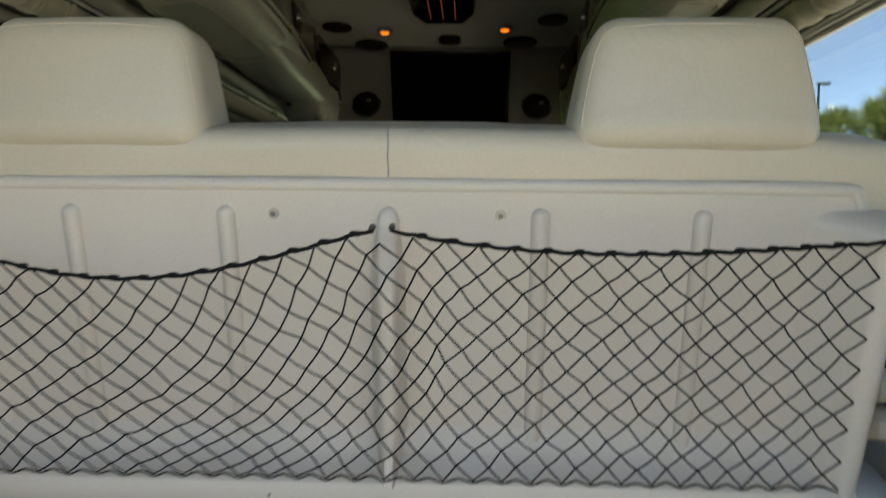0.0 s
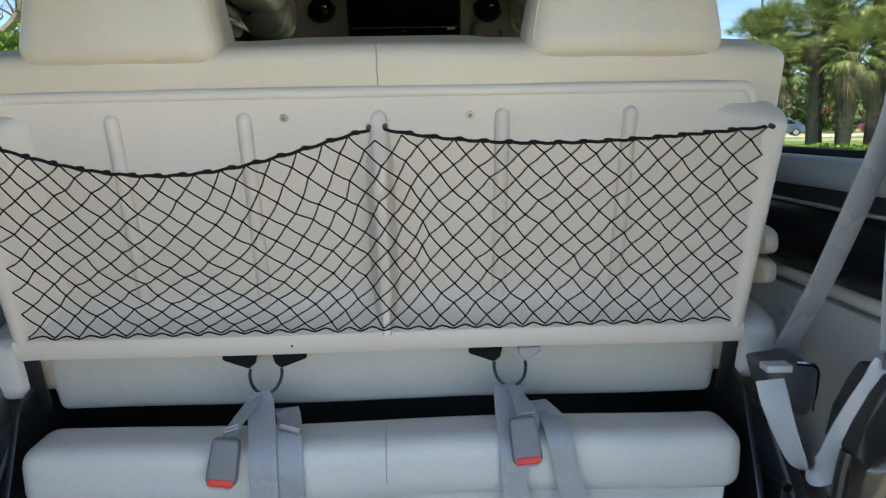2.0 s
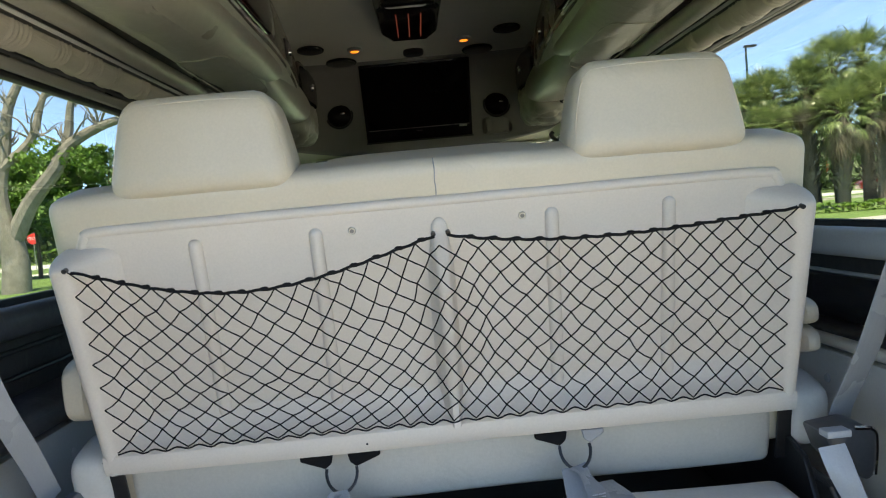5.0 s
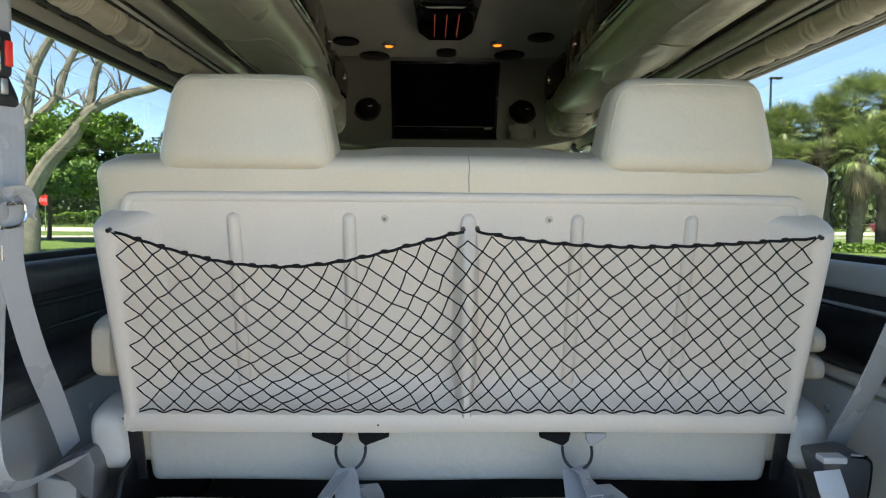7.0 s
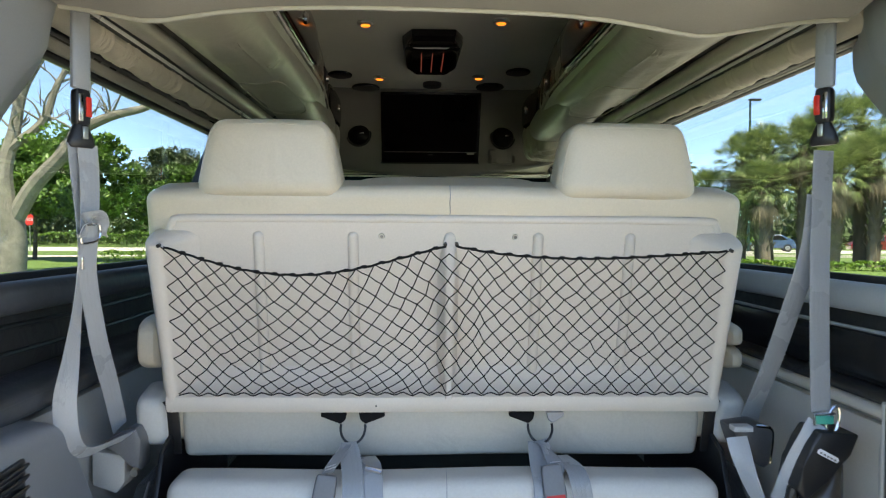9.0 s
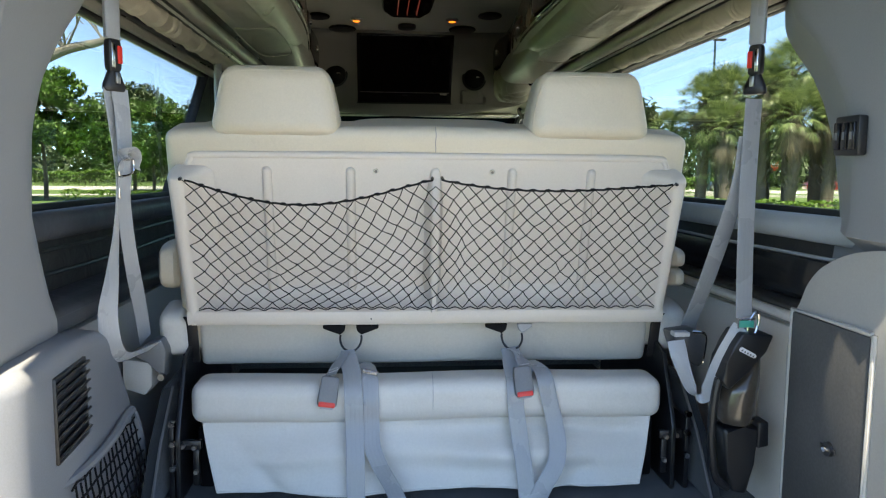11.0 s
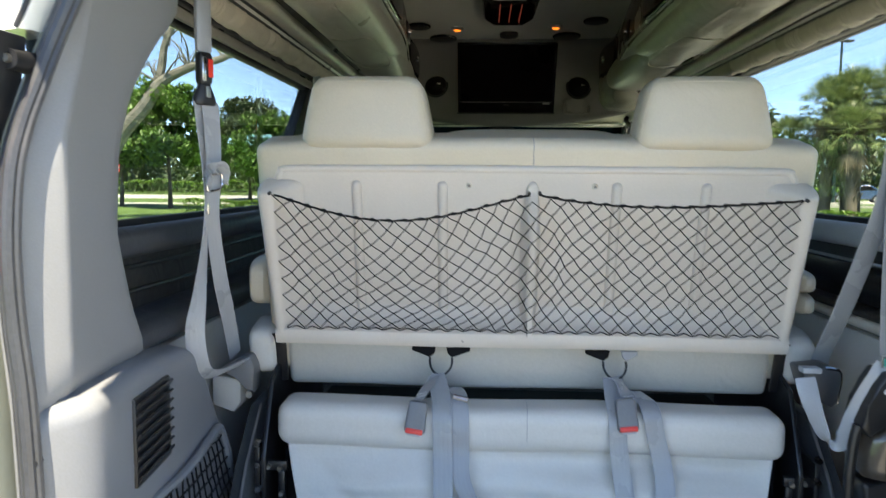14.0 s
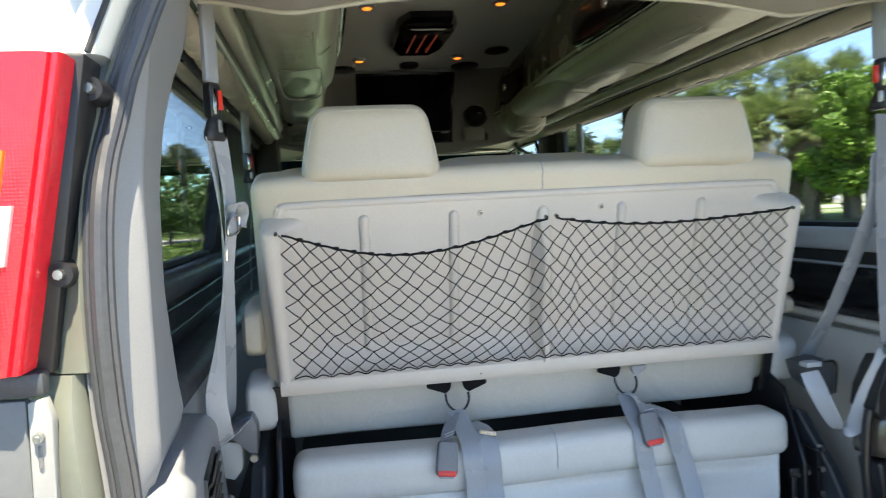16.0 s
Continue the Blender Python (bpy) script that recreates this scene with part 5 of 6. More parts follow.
def buckle(bx, by, bz, lean, sway, label):
    """A belt buckle with a red button, hanging end down; bz its lower end."""
    bk = thing("belt_buckle", (bx, by, bz), label, "seat belt buckle", "seat belt buckles")
    m = Matrix.Translation((bx, by, bz)) @ Matrix.Rotation(radians(sway), 4, "Y") @ Matrix.Rotation(radians(lean), 4, "X")
    bm = bmesh.new()
    pillow(bm, (0, 0, .038), (.027, .012, .040), .25, .3, 28, 16, lambda p: Vector((p.x * (1 - .12 * (p.z + .04) / .08), p.y, p.z)))
    bmesh.ops.transform(bm, matrix=m, verts=bm.verts)
    part("casing", bm, BUCKLE, bk)
    bm = bmesh.new()
    box(bm, (-.022, -.0135, -.004), (.022, .009, .010), .003, 2)
    bmesh.ops.transform(bm, matrix=m, verts=bm.verts)
    part("button", bm, RED, bk, "red release button")
    bm = bmesh.new()
    box(bm, (-.018, -.009, -.009), (.018, .006, -.0035), .002, 1)
    bmesh.ops.transform(bm, matrix=m, verts=bm.verts)
    part("mouth", bm, BELT_PALE, bk)
    return bk


buckle(-.297, .918, .888, -14, 8, "grey belt buckle with red button on the bench cushion")
buckle(.238, .925, .906, -18, -6, "grey belt buckle with red button hanging over the cushion")


def strap(name, pts, across, label, material=BELT, width=.047, n=8):
    bm = bmesh.new()
    ribbon(bm, pts, across, width, .0022, n)
    return tagged(part(name, bm, material, None, "", 60), label, "seat belt", "seat belts")


XA = (1, 0, 0)
strap("seat_belt", [(-.246, 1.030, 1.010), (-.243, 1.012, .992), (-.232, .965, .962), (-.228, .936, .93), (-.226, .925, .88), (-.224, .918, .83), (-.221, .892, .75), (-.219, .872, .66), (-.219, .862, FLOOR + .004)], XA, "grey webbing seat belt hanging from a ring over the cushion", BELT, lambda t: .036 + .013 * min(1, t / .12))
strap("seat_belt", [(-.252, 1.026, 1.004), (-.264, 1.002, .990), (-.280, .972, .972), (-.288, .948, .962)], (.8, .2, .45), "grey webbing stub above a belt buckle", BELT, .036)
strap("seat_belt", [(-.205, 1.06, .965), (-.19, 1.0, .967), (-.183, .955, .952), (-.180, .932, .90), (-.179, .926, .84), (-.176, .905, .78), (-.155, .885, .73), (-.125, .872, .68), (-.10, .865, FLOOR + .006)], [(1, 0, 0), (1, 0, 0), (1, 0, 0), (1, 0, 0), (1, 0, 0), (1, 0, .1), (1, -.2, .5), (1, -.2, .55), (1, 0, .5)], "grey webbing seat belt looped down the flap", BELT, .044)
strap("seat_belt", [(.220, 1.034, 1.012), (.230, 1.012, 1.0), (.240, .985, .985), (.244, .965, .973), (.240, .952, .962)], [(.7, .7, .3), (.7, .7, -.3), (.9, .3, -.2), (1, 0, -.1), (1, 0, 0)], "crumpled grey webbing between ring and buckle", BELT, .042)
strap("seat_belt", [(.212, 1.034, 1.008), (.210, .985, .970), (.212, .938, .93), (.214, .926, .87), (.222, .912, .80), (.232, .89, .72), (.238, .872, .65), (.238, .865, FLOOR + .006)], XA, "grey webbing seat belt running down behind a buckle", BELT, .046)
strap("seat_belt", [(.27, 1.05, .968), (.288, .975, .966), (.296, .936, .945), (.306, .926, .89), (.320, .915, .83), (.326, .895, .77), (.315, .88, .72), (.285, .872, .67), (.262, .866, FLOOR + .006)], [(1, 0, 0), (1, 0, 0), (1, 0, 0), (1, 0, 0), (1, 0, .1), (1, -.2, -.1), (1, -.3, -.3), (1, -.2, -.3), (1, 0, 0)], "grey webbing seat belt curling down the flap", BELT, .046)
for x0, y0, z0, dx, dz in ((-.292, .9445, .976, .0036, .0012), (.231, .9600, .980, .0036, .0004)):
    bm = bmesh.new()
    for k in range(7):
        for r in (0, 1):
            box(bm, (x0 + dx * k, y0 - .001, z0 + dz * k - .006 * r), (x0 + dx * k + .0022, y0 + .002, z0 + dz * k - .006 * r + .0014))
    tagged(part("belt_stitching", bm, WRITING), "rows of pale stitches across a belt end", "stitching", "belt stitching")
bm = bmesh.new()
cyl(bm, (-.20, .965, .968), (-.162, .952, .962), .007, .007, 10)
tagged(part("belt_pin", bm, CHROME), "short chrome belt pin on the cushion", "belt pin")


# ---- hanging shoulder belts ----
plain_part = part


def shoulder_belt(side, x, y, label, up=0.0):
    sb = thing("shoulder_belt", (x, y, 1.93 + up), label, "shoulder belt", "shoulder belts")
    swing = Matrix.Translation((x, y, up)) @ Matrix.Rotation(radians(-58 * side), 4, "Z") @ Matrix.Translation((-x, -y, 0))

    def part(name, bm, material, parent, label=""):
        bmesh.ops.transform(bm, matrix=swing, verts=bm.verts)
        return plain_part(name, bm, material, parent, label)
    bm = bmesh.new()
    rings = []
    for z, w, t in ((1.99, .019, .006), (1.95, .0195, .008), (1.86, .020, .008), (1.803, .0195, .008), (1.800, .016, .006)):
        rings.append([(x + w * math.copysign(abs(math.cos(a)) ** .5, math.cos(a)), y + t * math.copysign(abs(math.sin(a)) ** .6, math.sin(a)), z) for a in np.linspace(0, 2 * math.pi, 16, endpoint=False)])
    loft(bm, rings)
    part("sleeve", bm, BELT, sb, "grey plastic sleeve")
    bm = bmesh.new()
    pillow(bm, (x, y, 1.764), (.0165, .011, .036), .3, .3, 20, 12)
    bk = part("buckle", bm, BLACK, sb, "black belt buckle")
    bm = bmesh.new()
    box(bm, (x - side * .0165, y - .0135, 1.745), (x - side * .004, y - .008, 1.785), .002)
    part("button", bm, RED, bk, "red release button")
    bm = bmesh.new()
    box(bm, (x + side * .002, y - .0132, 1.735), (x + side * .012, y - .008, 1.79), .002)
    part("tongue", bm, CHROME, bk)
    bm = bmesh.new()
    rings = []
    for z, w, t in ((1.735, .012, .008), (1.722, .018, .011), (1.70, .028, .013), (1.688, .030, .013), (1.683, .026, .010)):
        rings.append([(x + w * math.cos(a), y + t * math.sin(a), z) for a in np.linspace(0, 2 * math.pi, 18, endpoint=False)])
    loft(bm, rings)
    cone = part("tongue_cover", bm, BLACK, sb, "black moulded tongue cover")
    bm = bmesh.new()
    box(bm, (x - .006, y - .0175, 1.70), (x + .006, y - .0115, 1.725), .002)
    part("slot_plate", bm, STEEL, cone)
    return sb


left_belt = shoulder_belt(-1, -.757, .765, "grey shoulder belt hanging on the post's buckle")
bm = bmesh.new()
ribbon(bm, [(-.748, .772, 1.69), (-.742, .768, 1.64), (-.735, .755, 1.57), (-.736, .752, 1.50), (-.748, .775, 1.42), (-.765, .86, 1.28), (-.785, .97, 1.15), (-.803, 1.06, 1.04)], [(.5, .8, 0), (.45, .85, 0), (.4, .9, 0), (.35, .9, 0), (.3, .95, 0), (.3, .95, 0), (.3, .95, 0), (.3, .95, .1)], .045, .0022)
part("webbing", bm, BELT_PALE, left_belt)
bm = bmesh.new()
ribbon(bm, [(-.764, .758, 1.69), (-.760, .756, 1.62), (-.755, .755, 1.54), (-.754, .756, 1.46), (-.762, .756, 1.36), (-.775, .756, 1.26), (-.788, .757, 1.17), (-.786, .766, 1.105), (-.784, .80, 1.062), (-.780, .87, 1.042), (-.774, .95, 1.036), (-.767, 1.03, 1.03)], [(.3, .95, 0), (.1, 1, 0), (-.1, 1, 0), (-.2, .98, 0), (-.05, 1, 0), (.35, .9, 0), (.8, .5, 0), (.95, .2, .1), (.9, .1, .4), (.8, 0, .6), (.8, 0, .6), (.8, 0, .6)], .044, .0022)
part("webbing", bm, BELT_PALE, left_belt)
bm = bmesh.new()
ring = [(-.730 + .010 * math.copysign(abs(math.cos(a)) ** .6, math.cos(a)), .746 + .020 * math.copysign(abs(math.cos(a)) ** .6, math.cos(a)), 1.512 + .018 * math.copysign(abs(math.sin(a)) ** .6, math.sin(a)) + .3 * .024 * math.cos(a)) for a in np.linspace(0, 2 * math.pi, 22, endpoint=False)]
tube(bm, ring, .003, 8, closed=True)
part("slide_loop", bm, CHROME, left_belt, "chrome slide loop")
bm = bmesh.new()
ribbon(bm, [(-.738, .728, 1.505), (-.728, .726, 1.535), (-.718, .742, 1.548), (-.718, .766, 1.535), (-.724, .774, 1.51)], [(.3, .4, 1), (.2, .5, .9), (.6, -.4, .4), (.6, -.4, .2), (.5, -.3, .9)], .036, .002)
part("folded_webbing", bm, BELT_PALE, left_belt)
bm = bmesh.new()
box(bm, (-.752, .742, 1.44), (-.744, .750, 1.485), .002)
part("slide_bar", bm, CHROME, left_belt)

anc = thing("belt_anchor", (-.78, 1.04, .95), "grey plastic belt anchor cover beside the bench", "belt anchor", "belt anchors")
bm = bmesh.new()
prism(bm, [(-.842, 1.004), (-.80, 1.028), (-.775, 1.044), (-.750, 1.050), (-.738, 1.018), (-.744, .940), (-.762, .958), (-.786, .992)], "y", 1.02, 1.10, .006, 2)
part("cover", bm, BUCKLE, anc)
bm = bmesh.new()
prism(bm, [(-.858, .992), (-.779, .981), (-.780, .915), (-.80, .888), (-.858, .908)], "y", 1.03, 1.12, .006, 2)
part("retractor_box", bm, WALL_GREY, anc, "pale plastic retractor box")
bm = bmesh.new()
cyl(bm, (-.750, 1.02, .945), (-.750, 1.008, .945), .011, .009, 12)
part("bolt", bm, STEEL, anc)

right_belt = shoulder_belt(1, .745, .74, "grey shoulder belt clipped to a carabiner on the wall", .018)
bm = bmesh.new()
ribbon(bm, [(.742, .735, 1.69), (.740, .735, 1.60), (.738, .735, 1.47), (.742, .738, 1.32), (.748, .742, 1.20), (.752, .745, 1.155)], (1, .1, 0), .044, .0022)
part("webbing", bm, BELT, right_belt)
bm = bmesh.new()
ribbon(bm, [(.735, .742, 1.60), (.728, .752, 1.49), (.718, .80, 1.37), (.712, .88, 1.22), (.715, .97, 1.10), (.722, 1.0, 1.06)], (1, .15, 0), .048, .0022)
part("webbing", bm, BELT, right_belt)
bm = bmesh.new()
ribbon(bm, [(.745, .742, 1.13), (.728, .738, 1.105), (.708, .742, 1.06), (.692, .752, 1.01), (.680, .765, .962), (.668, .785, .942), (.652, .80, .952), (.640, .815, .985), (.630, .835, 1.03), (.628, .86, 1.068)], [(1, 0, .3), (1, -.1, .4), (.9, -.4, .45), (.7, -.7, .3), (.5, -.9, .1), (.35, -1, -.1), (.4, -1, 0), (.55, -1, 0), (.8, -.8, 0), (1, -.3, 0)], .044, .0022)
part("looped_webbing", bm, BELT_PALE, right_belt)
bm = bmesh.new()
box(bm, (.734, .73, 1.13), (.772, .742, 1.148), .003)
part("tab", bm, GREEN, right_belt, "teal fabric tab")
bm = bmesh.new()
ring = [(.772 + .012 * math.cos(a) + .006 * math.sin(a), .735, 1.135 + .032 * math.sin(a)) for a in np.linspace(0, 2 * math.pi, 22, endpoint=False)]
tube(bm, ring, .0035, 8, closed=True)
tube(bm, [(.732, .733, 1.128), (.732, .733, 1.15), (.775, .733, 1.152)], .003, 6)
part("carabiner", bm, CHROME, right_belt, "chrome carabiner")
anc = thing("belt_anchor", (.68, .9, 1.05), "dark grey belt retractor beside the bench", "belt anchor", "belt anchors")
bm = bmesh.new()
prism(bm, [(.632, 1.080), (.70, 1.088), (.728, 1.075), (.726, 1.0), (.708, .985), (.68, 1.0), (.648, 1.03)], "y", .89, .97, .008, 2)
part("cover", bm, DARK_PLASTIC, anc)
bm = bmesh.new()
tube(bm, smooth_path([(.685, .886, 1.086), (.718, .884, 1.080), (.722, .884, 1.05), (.716, .884, 1.0)], 5), .004, 6)
part("wire_guide", bm, CHROME, anc)
bm = bmesh.new()
box(bm, (.628, .87, 1.075), (.672, .90, 1.088), .003)
part("guide_plate", bm, BELT_PALE, anc)

for side, x, y in ((-1, -.83, 2.16), (1, .83, 2.95)):
    far_belt = shoulder_belt(side, x, y, "grey shoulder belt hanging ahead of the bench", -.02)
    bm = bmesh.new()
    ribbon(bm, [(x, y, 1.665), (x, y + .01, 1.55), (x + side * .015, y + .02, 1.38), (x + side * .02, y + .03, 1.24)], (0, 1, 0), .044, .0022)
    part("webbing", bm, BELT, far_belt)

# hand-held vacuum on the right wall
vac = thing("hand_vacuum", (.79, .74, .68), "glossy black hand-held vacuum cleaner with smoky bowl on the wall", "vacuum cleaner")
def vac_part(outline, y0, y1, bevel, name, material, parent=None, label=""):
    bm = bmesh.new()
    prism(bm, outline, "y", y0, y1, bevel, 3)
    return part(name, bm, material, parent or vac, label)


head = vac_part([(.735, 1.120), (.817, 1.113), (.800, 1.070), (.752, 1.018), (.708, .975), (.688, 1.000), (.700, 1.048), (.716, 1.090)], .714, .80, .006, "head", BLACK)
bm = bmesh.new()
rings = []
for z in list(np.linspace(.878, .90, 4)) + list(np.linspace(.91, 1.108, 22)):
    x0 = float(np.interp(z, (.878, .93, .972, 1.015, 1.066, 1.108), (.702, .701, .710, .754, .802, .819)))
    x1 = float(np.interp(z, (.878, 1.10), (.808, .822)))
    mid, half = (x0 + x1) / 2, (x1 - x0) / 2
    deep = .086 * min(1, half / .05) ** .5
    if z < .90:
        half, deep = half - .006 * (1 - (z - .878) / .022) ** 2, deep - .006 * (1 - (z - .878) / .022) ** 2
    rings.append([(mid - half * math.cos(a), .806 - deep * math.sin(a) ** .75, z) for a in np.linspace(0, math.pi, 17)])
loft(bm, rings)
part("dust_bowl", bm, SMOKE, vac, "smoky brown dust bowl", 50)
vac_part([(.704, .871), (.760, .866), (.806, .878), (.790, .78), (.776, .697), (.735, .705), (.722, .76)], .727, .80, .010, "body", BLACK)
vac_part([(.794, .82), (.794, .886), (.821, .890), (.824, .826)], .722, .775, .005, "wall_clip", BLACK)
bm = bmesh.new()
tube(bm, smooth_path([(.690, .735, 1.0), (.682, .735, .95), (.678, .735, .86), (.685, .735, .79), (.699, .738, .738), (.730, .742, .712)], 6), .011, 10)
part("handle", bm, BLACK, vac)
bm = bmesh.new()
prism(bm, [(.7275, 1.0800), (.7305, 1.0850), (.7350, 1.0855), (.7700, 1.0670), (.7725, 1.0620), (.7700, 1.0575), (.7655, 1.0570), (.7290, 1.0755)], "y", .7115, .7135, .0004, 1)
plate = part("name_plate", bm, WRITING, head, "pale rounded name plate")
bm = bmesh.new()
for k in range(5):
    box(bm, (.7325 + .0072 * k, .7105, 1.0755 - .0038 * k), (.7368 + .0072 * k, .7114, 1.0795 - .0038 * k))
part("brand_bars", bm, BUCKLE, plate)


# ---- outdoors ----
GRASS = surface("sunlit_grass", (0.115, 0.19, 0.04), 0.9, var=0.2, scale=0.6, grain=25, bump=0.6, tint=(0.065, 0.12, 0.025))
CONCRETE = surface("pale_concrete", (0.52, 0.50, 0.46), 0.85, var=0.06, scale=0.7, grain=30, bump=0.2)
BOUNCE_PAVING = surface("pale_bounce_paving", (0.40, 0.385, 0.335), 0.85, var=0.1, scale=0.7, grain=40, bump=0.3)
BARK = surface("grey_smooth_bark", (0.30, 0.275, 0.23), 0.8, var=0.36, scale=3.2, grain=25, bump=0.8)
BROWN_BARK = surface("brown_bark", (0.12, 0.095, 0.07), 0.9, var=0.25, scale=3, grain=30, bump=0.9)
PALM_BARK = surface("fibrous_palm_bark", (0.23, 0.19, 0.145), 0.95, var=0.3, scale=4, grain=40, bump=1.0)
LEAF = leafy("green_leaves", (0.045, 0.105, 0.018), (0.14, 0.26, 0.045))
LEAF_DULL = leafy("olive_leaves", (0.04, 0.07, 0.025), (0.085, 0.125, 0.05))
LEAF_LIME = leafy("fresh_leaves", (0.075, 0.16, 0.02), (0.15, 0.26, 0.045))
FROND = leafy("palm_frond", (0.042, 0.086, 0.025), (0.35, 0.42, 0.17), 0.3, 0.22)
DEAD_FROND = leafy("dry_frond", (0.07, 0.057, 0.036), (0.24, 0.20, 0.125), 0.7, 0.1)
HEDGE_LEAF = leafy("hedge_leaves", (0.05, 0.13, 0.015), (0.16, 0.26, 0.035))

bm = bmesh.new()
bmesh.ops.create_grid(bm, x_segments=40, y_segments=40, size=900)
structure("ground", bm, GRASS, "sunlit mown grass reaching to the horizon", "lawn", 0)
# Unseen pale paving, added to bounce sunlight in from the right and rear.
bm = bmesh.new()
box(bm, (-0.6, -16, 0.0), (30.0, 24, 0.012))
structure("pavement", bm, BOUNCE_PAVING, "unseen pale paving added to bounce light into the van", "pavement", 0)
# Unseen dark strip, added so less light bounces in from the left.
bm = bmesh.new()
box(bm, (-4.2, -16, 0.0), (-0.6, 22, 0.010))
structure("asphalt", bm, surface("dark_asphalt", (0.075, 0.074, 0.070), 0.9, var=0.15, scale=0.7, grain=60, bump=0.4), "unseen dark asphalt strip added to weaken bounce from the left", "pavement", 0)
def band(name, pts, width, material, label, category, z=0.012):
    bm = bmesh.new()
    path = smooth_path([(x, y, 0) for x, y in pts], 8)
    rings = []
    for i, p in enumerate(path):
        d = (path[min(i + 1, len(path) - 1)] - path[max(i - 1, 0)]).normalized()
        a = Vector((-d.y, d.x, 0)) * width / 2
        rings.append([p - a, p - a + Vector((0, 0, z)), p + a + Vector((0, 0, z)), p + a])
    loft(bm, rings)
    structure(name, bm, material, label, category, 0)
band("road", [(-90, 62), (-40, 58), (-24, 57), (-10, 62), (10, 70), (34, 60), (60, 52), (110, 40)], 11, CONCRETE, "pale sunlit concrete road", "road")
band("path", [(-60, 42), (-32, 41), (-22, 41), (-15, 44), (-12, 52)], 2.4, CONCRETE, "pale concrete footpath", "path")
band("kerb", [(12, 50.5), (24, 46.5), (34, 42), (60, 33)], .35, CONCRETE, "pale concrete kerb beside the lawn", "kerb", .15)


def leaf_cloud(bm, centre, radii, count, size, rnd, flat=0.0):
    """Single leaves strewn through a lumpy shell."""
    for _ in range(count):
        d = Vector((rnd.gauss(0, 1), rnd.gauss(0, 1), rnd.gauss(0, 1))).normalized()
        r = rnd.uniform(.45, 1.0) ** .6
        p = Vector(centre) + Vector((d.x * radii[0], d.y * radii[1], d.z * radii[2])) * r
        q = Euler((rnd.uniform(-1.1, 1.1), rnd.uniform(-1.1, 1.1), rnd.uniform(0, 6.28))).to_matrix()
        s = size * rnd.uniform(.6, 1.3)
        vs = [bm.verts.new(p + q @ Vector(c)) for c in ((-s, 0, 0), (0, -s * .5, s * .12), (s, 0, -s * .1), (0, s * .5, s * .12))]
        bm.faces.new(vs)


def limb(bm, pts, r0, r1, seg=8):
    tube(bm, smooth_path(pts, 5), lambda t: r0 + (r1 - r0) * t, seg)


def leafy_tree(at, height, spread, leaf, bark, seed, clumps=44, leaves=330, label="", low=0.28, size=.15):
    rnd = random.Random(seed)
    tr = thing("tree", (at[0], at[1], 0), label or "leafy green broad-crowned tree on the lawn", "tree", "trees on the lawn")
    bt, bl = bmesh.new(), bmesh.new()
    base = Vector((at[0], at[1], 0))
    fork = base + Vector((rnd.uniform(-.2, .2), rnd.uniform(-.2, .2), height * low))
    limb(bt, [base, base.lerp(fork, .5) + Vector((.05, 0, 0)), fork], .035 * height * .55, .02 * height * .6)
    for k in range(clumps):
        a = rnd.uniform(0, 6.28)
        t = rnd.uniform(low * .9, .93)
        bulge = math.sin(math.pi * min(1, .18 + .82 * (t - low * .9) / (1.0 - low * .9))) ** .7
        rr = spread * bulge * math.sqrt(rnd.uniform(.1, 1))
        c = base + Vector((rr * math.cos(a), rr * math.sin(a), height * t))
        if k % 3 == 0:
            limb(bt, [fork, fork.lerp(c, .5) + Vector((0, 0, -.1)), c], .02 * height * .4, .01, 5)
        s = spread * rnd.uniform(.22, .42)
        leaf_cloud(bl, c, (s, s, s * .75), leaves, size, rnd)
    part("trunk", bt, bark, tr)
    part("crown", bl, leaf, tr, "", 0)
    return tr


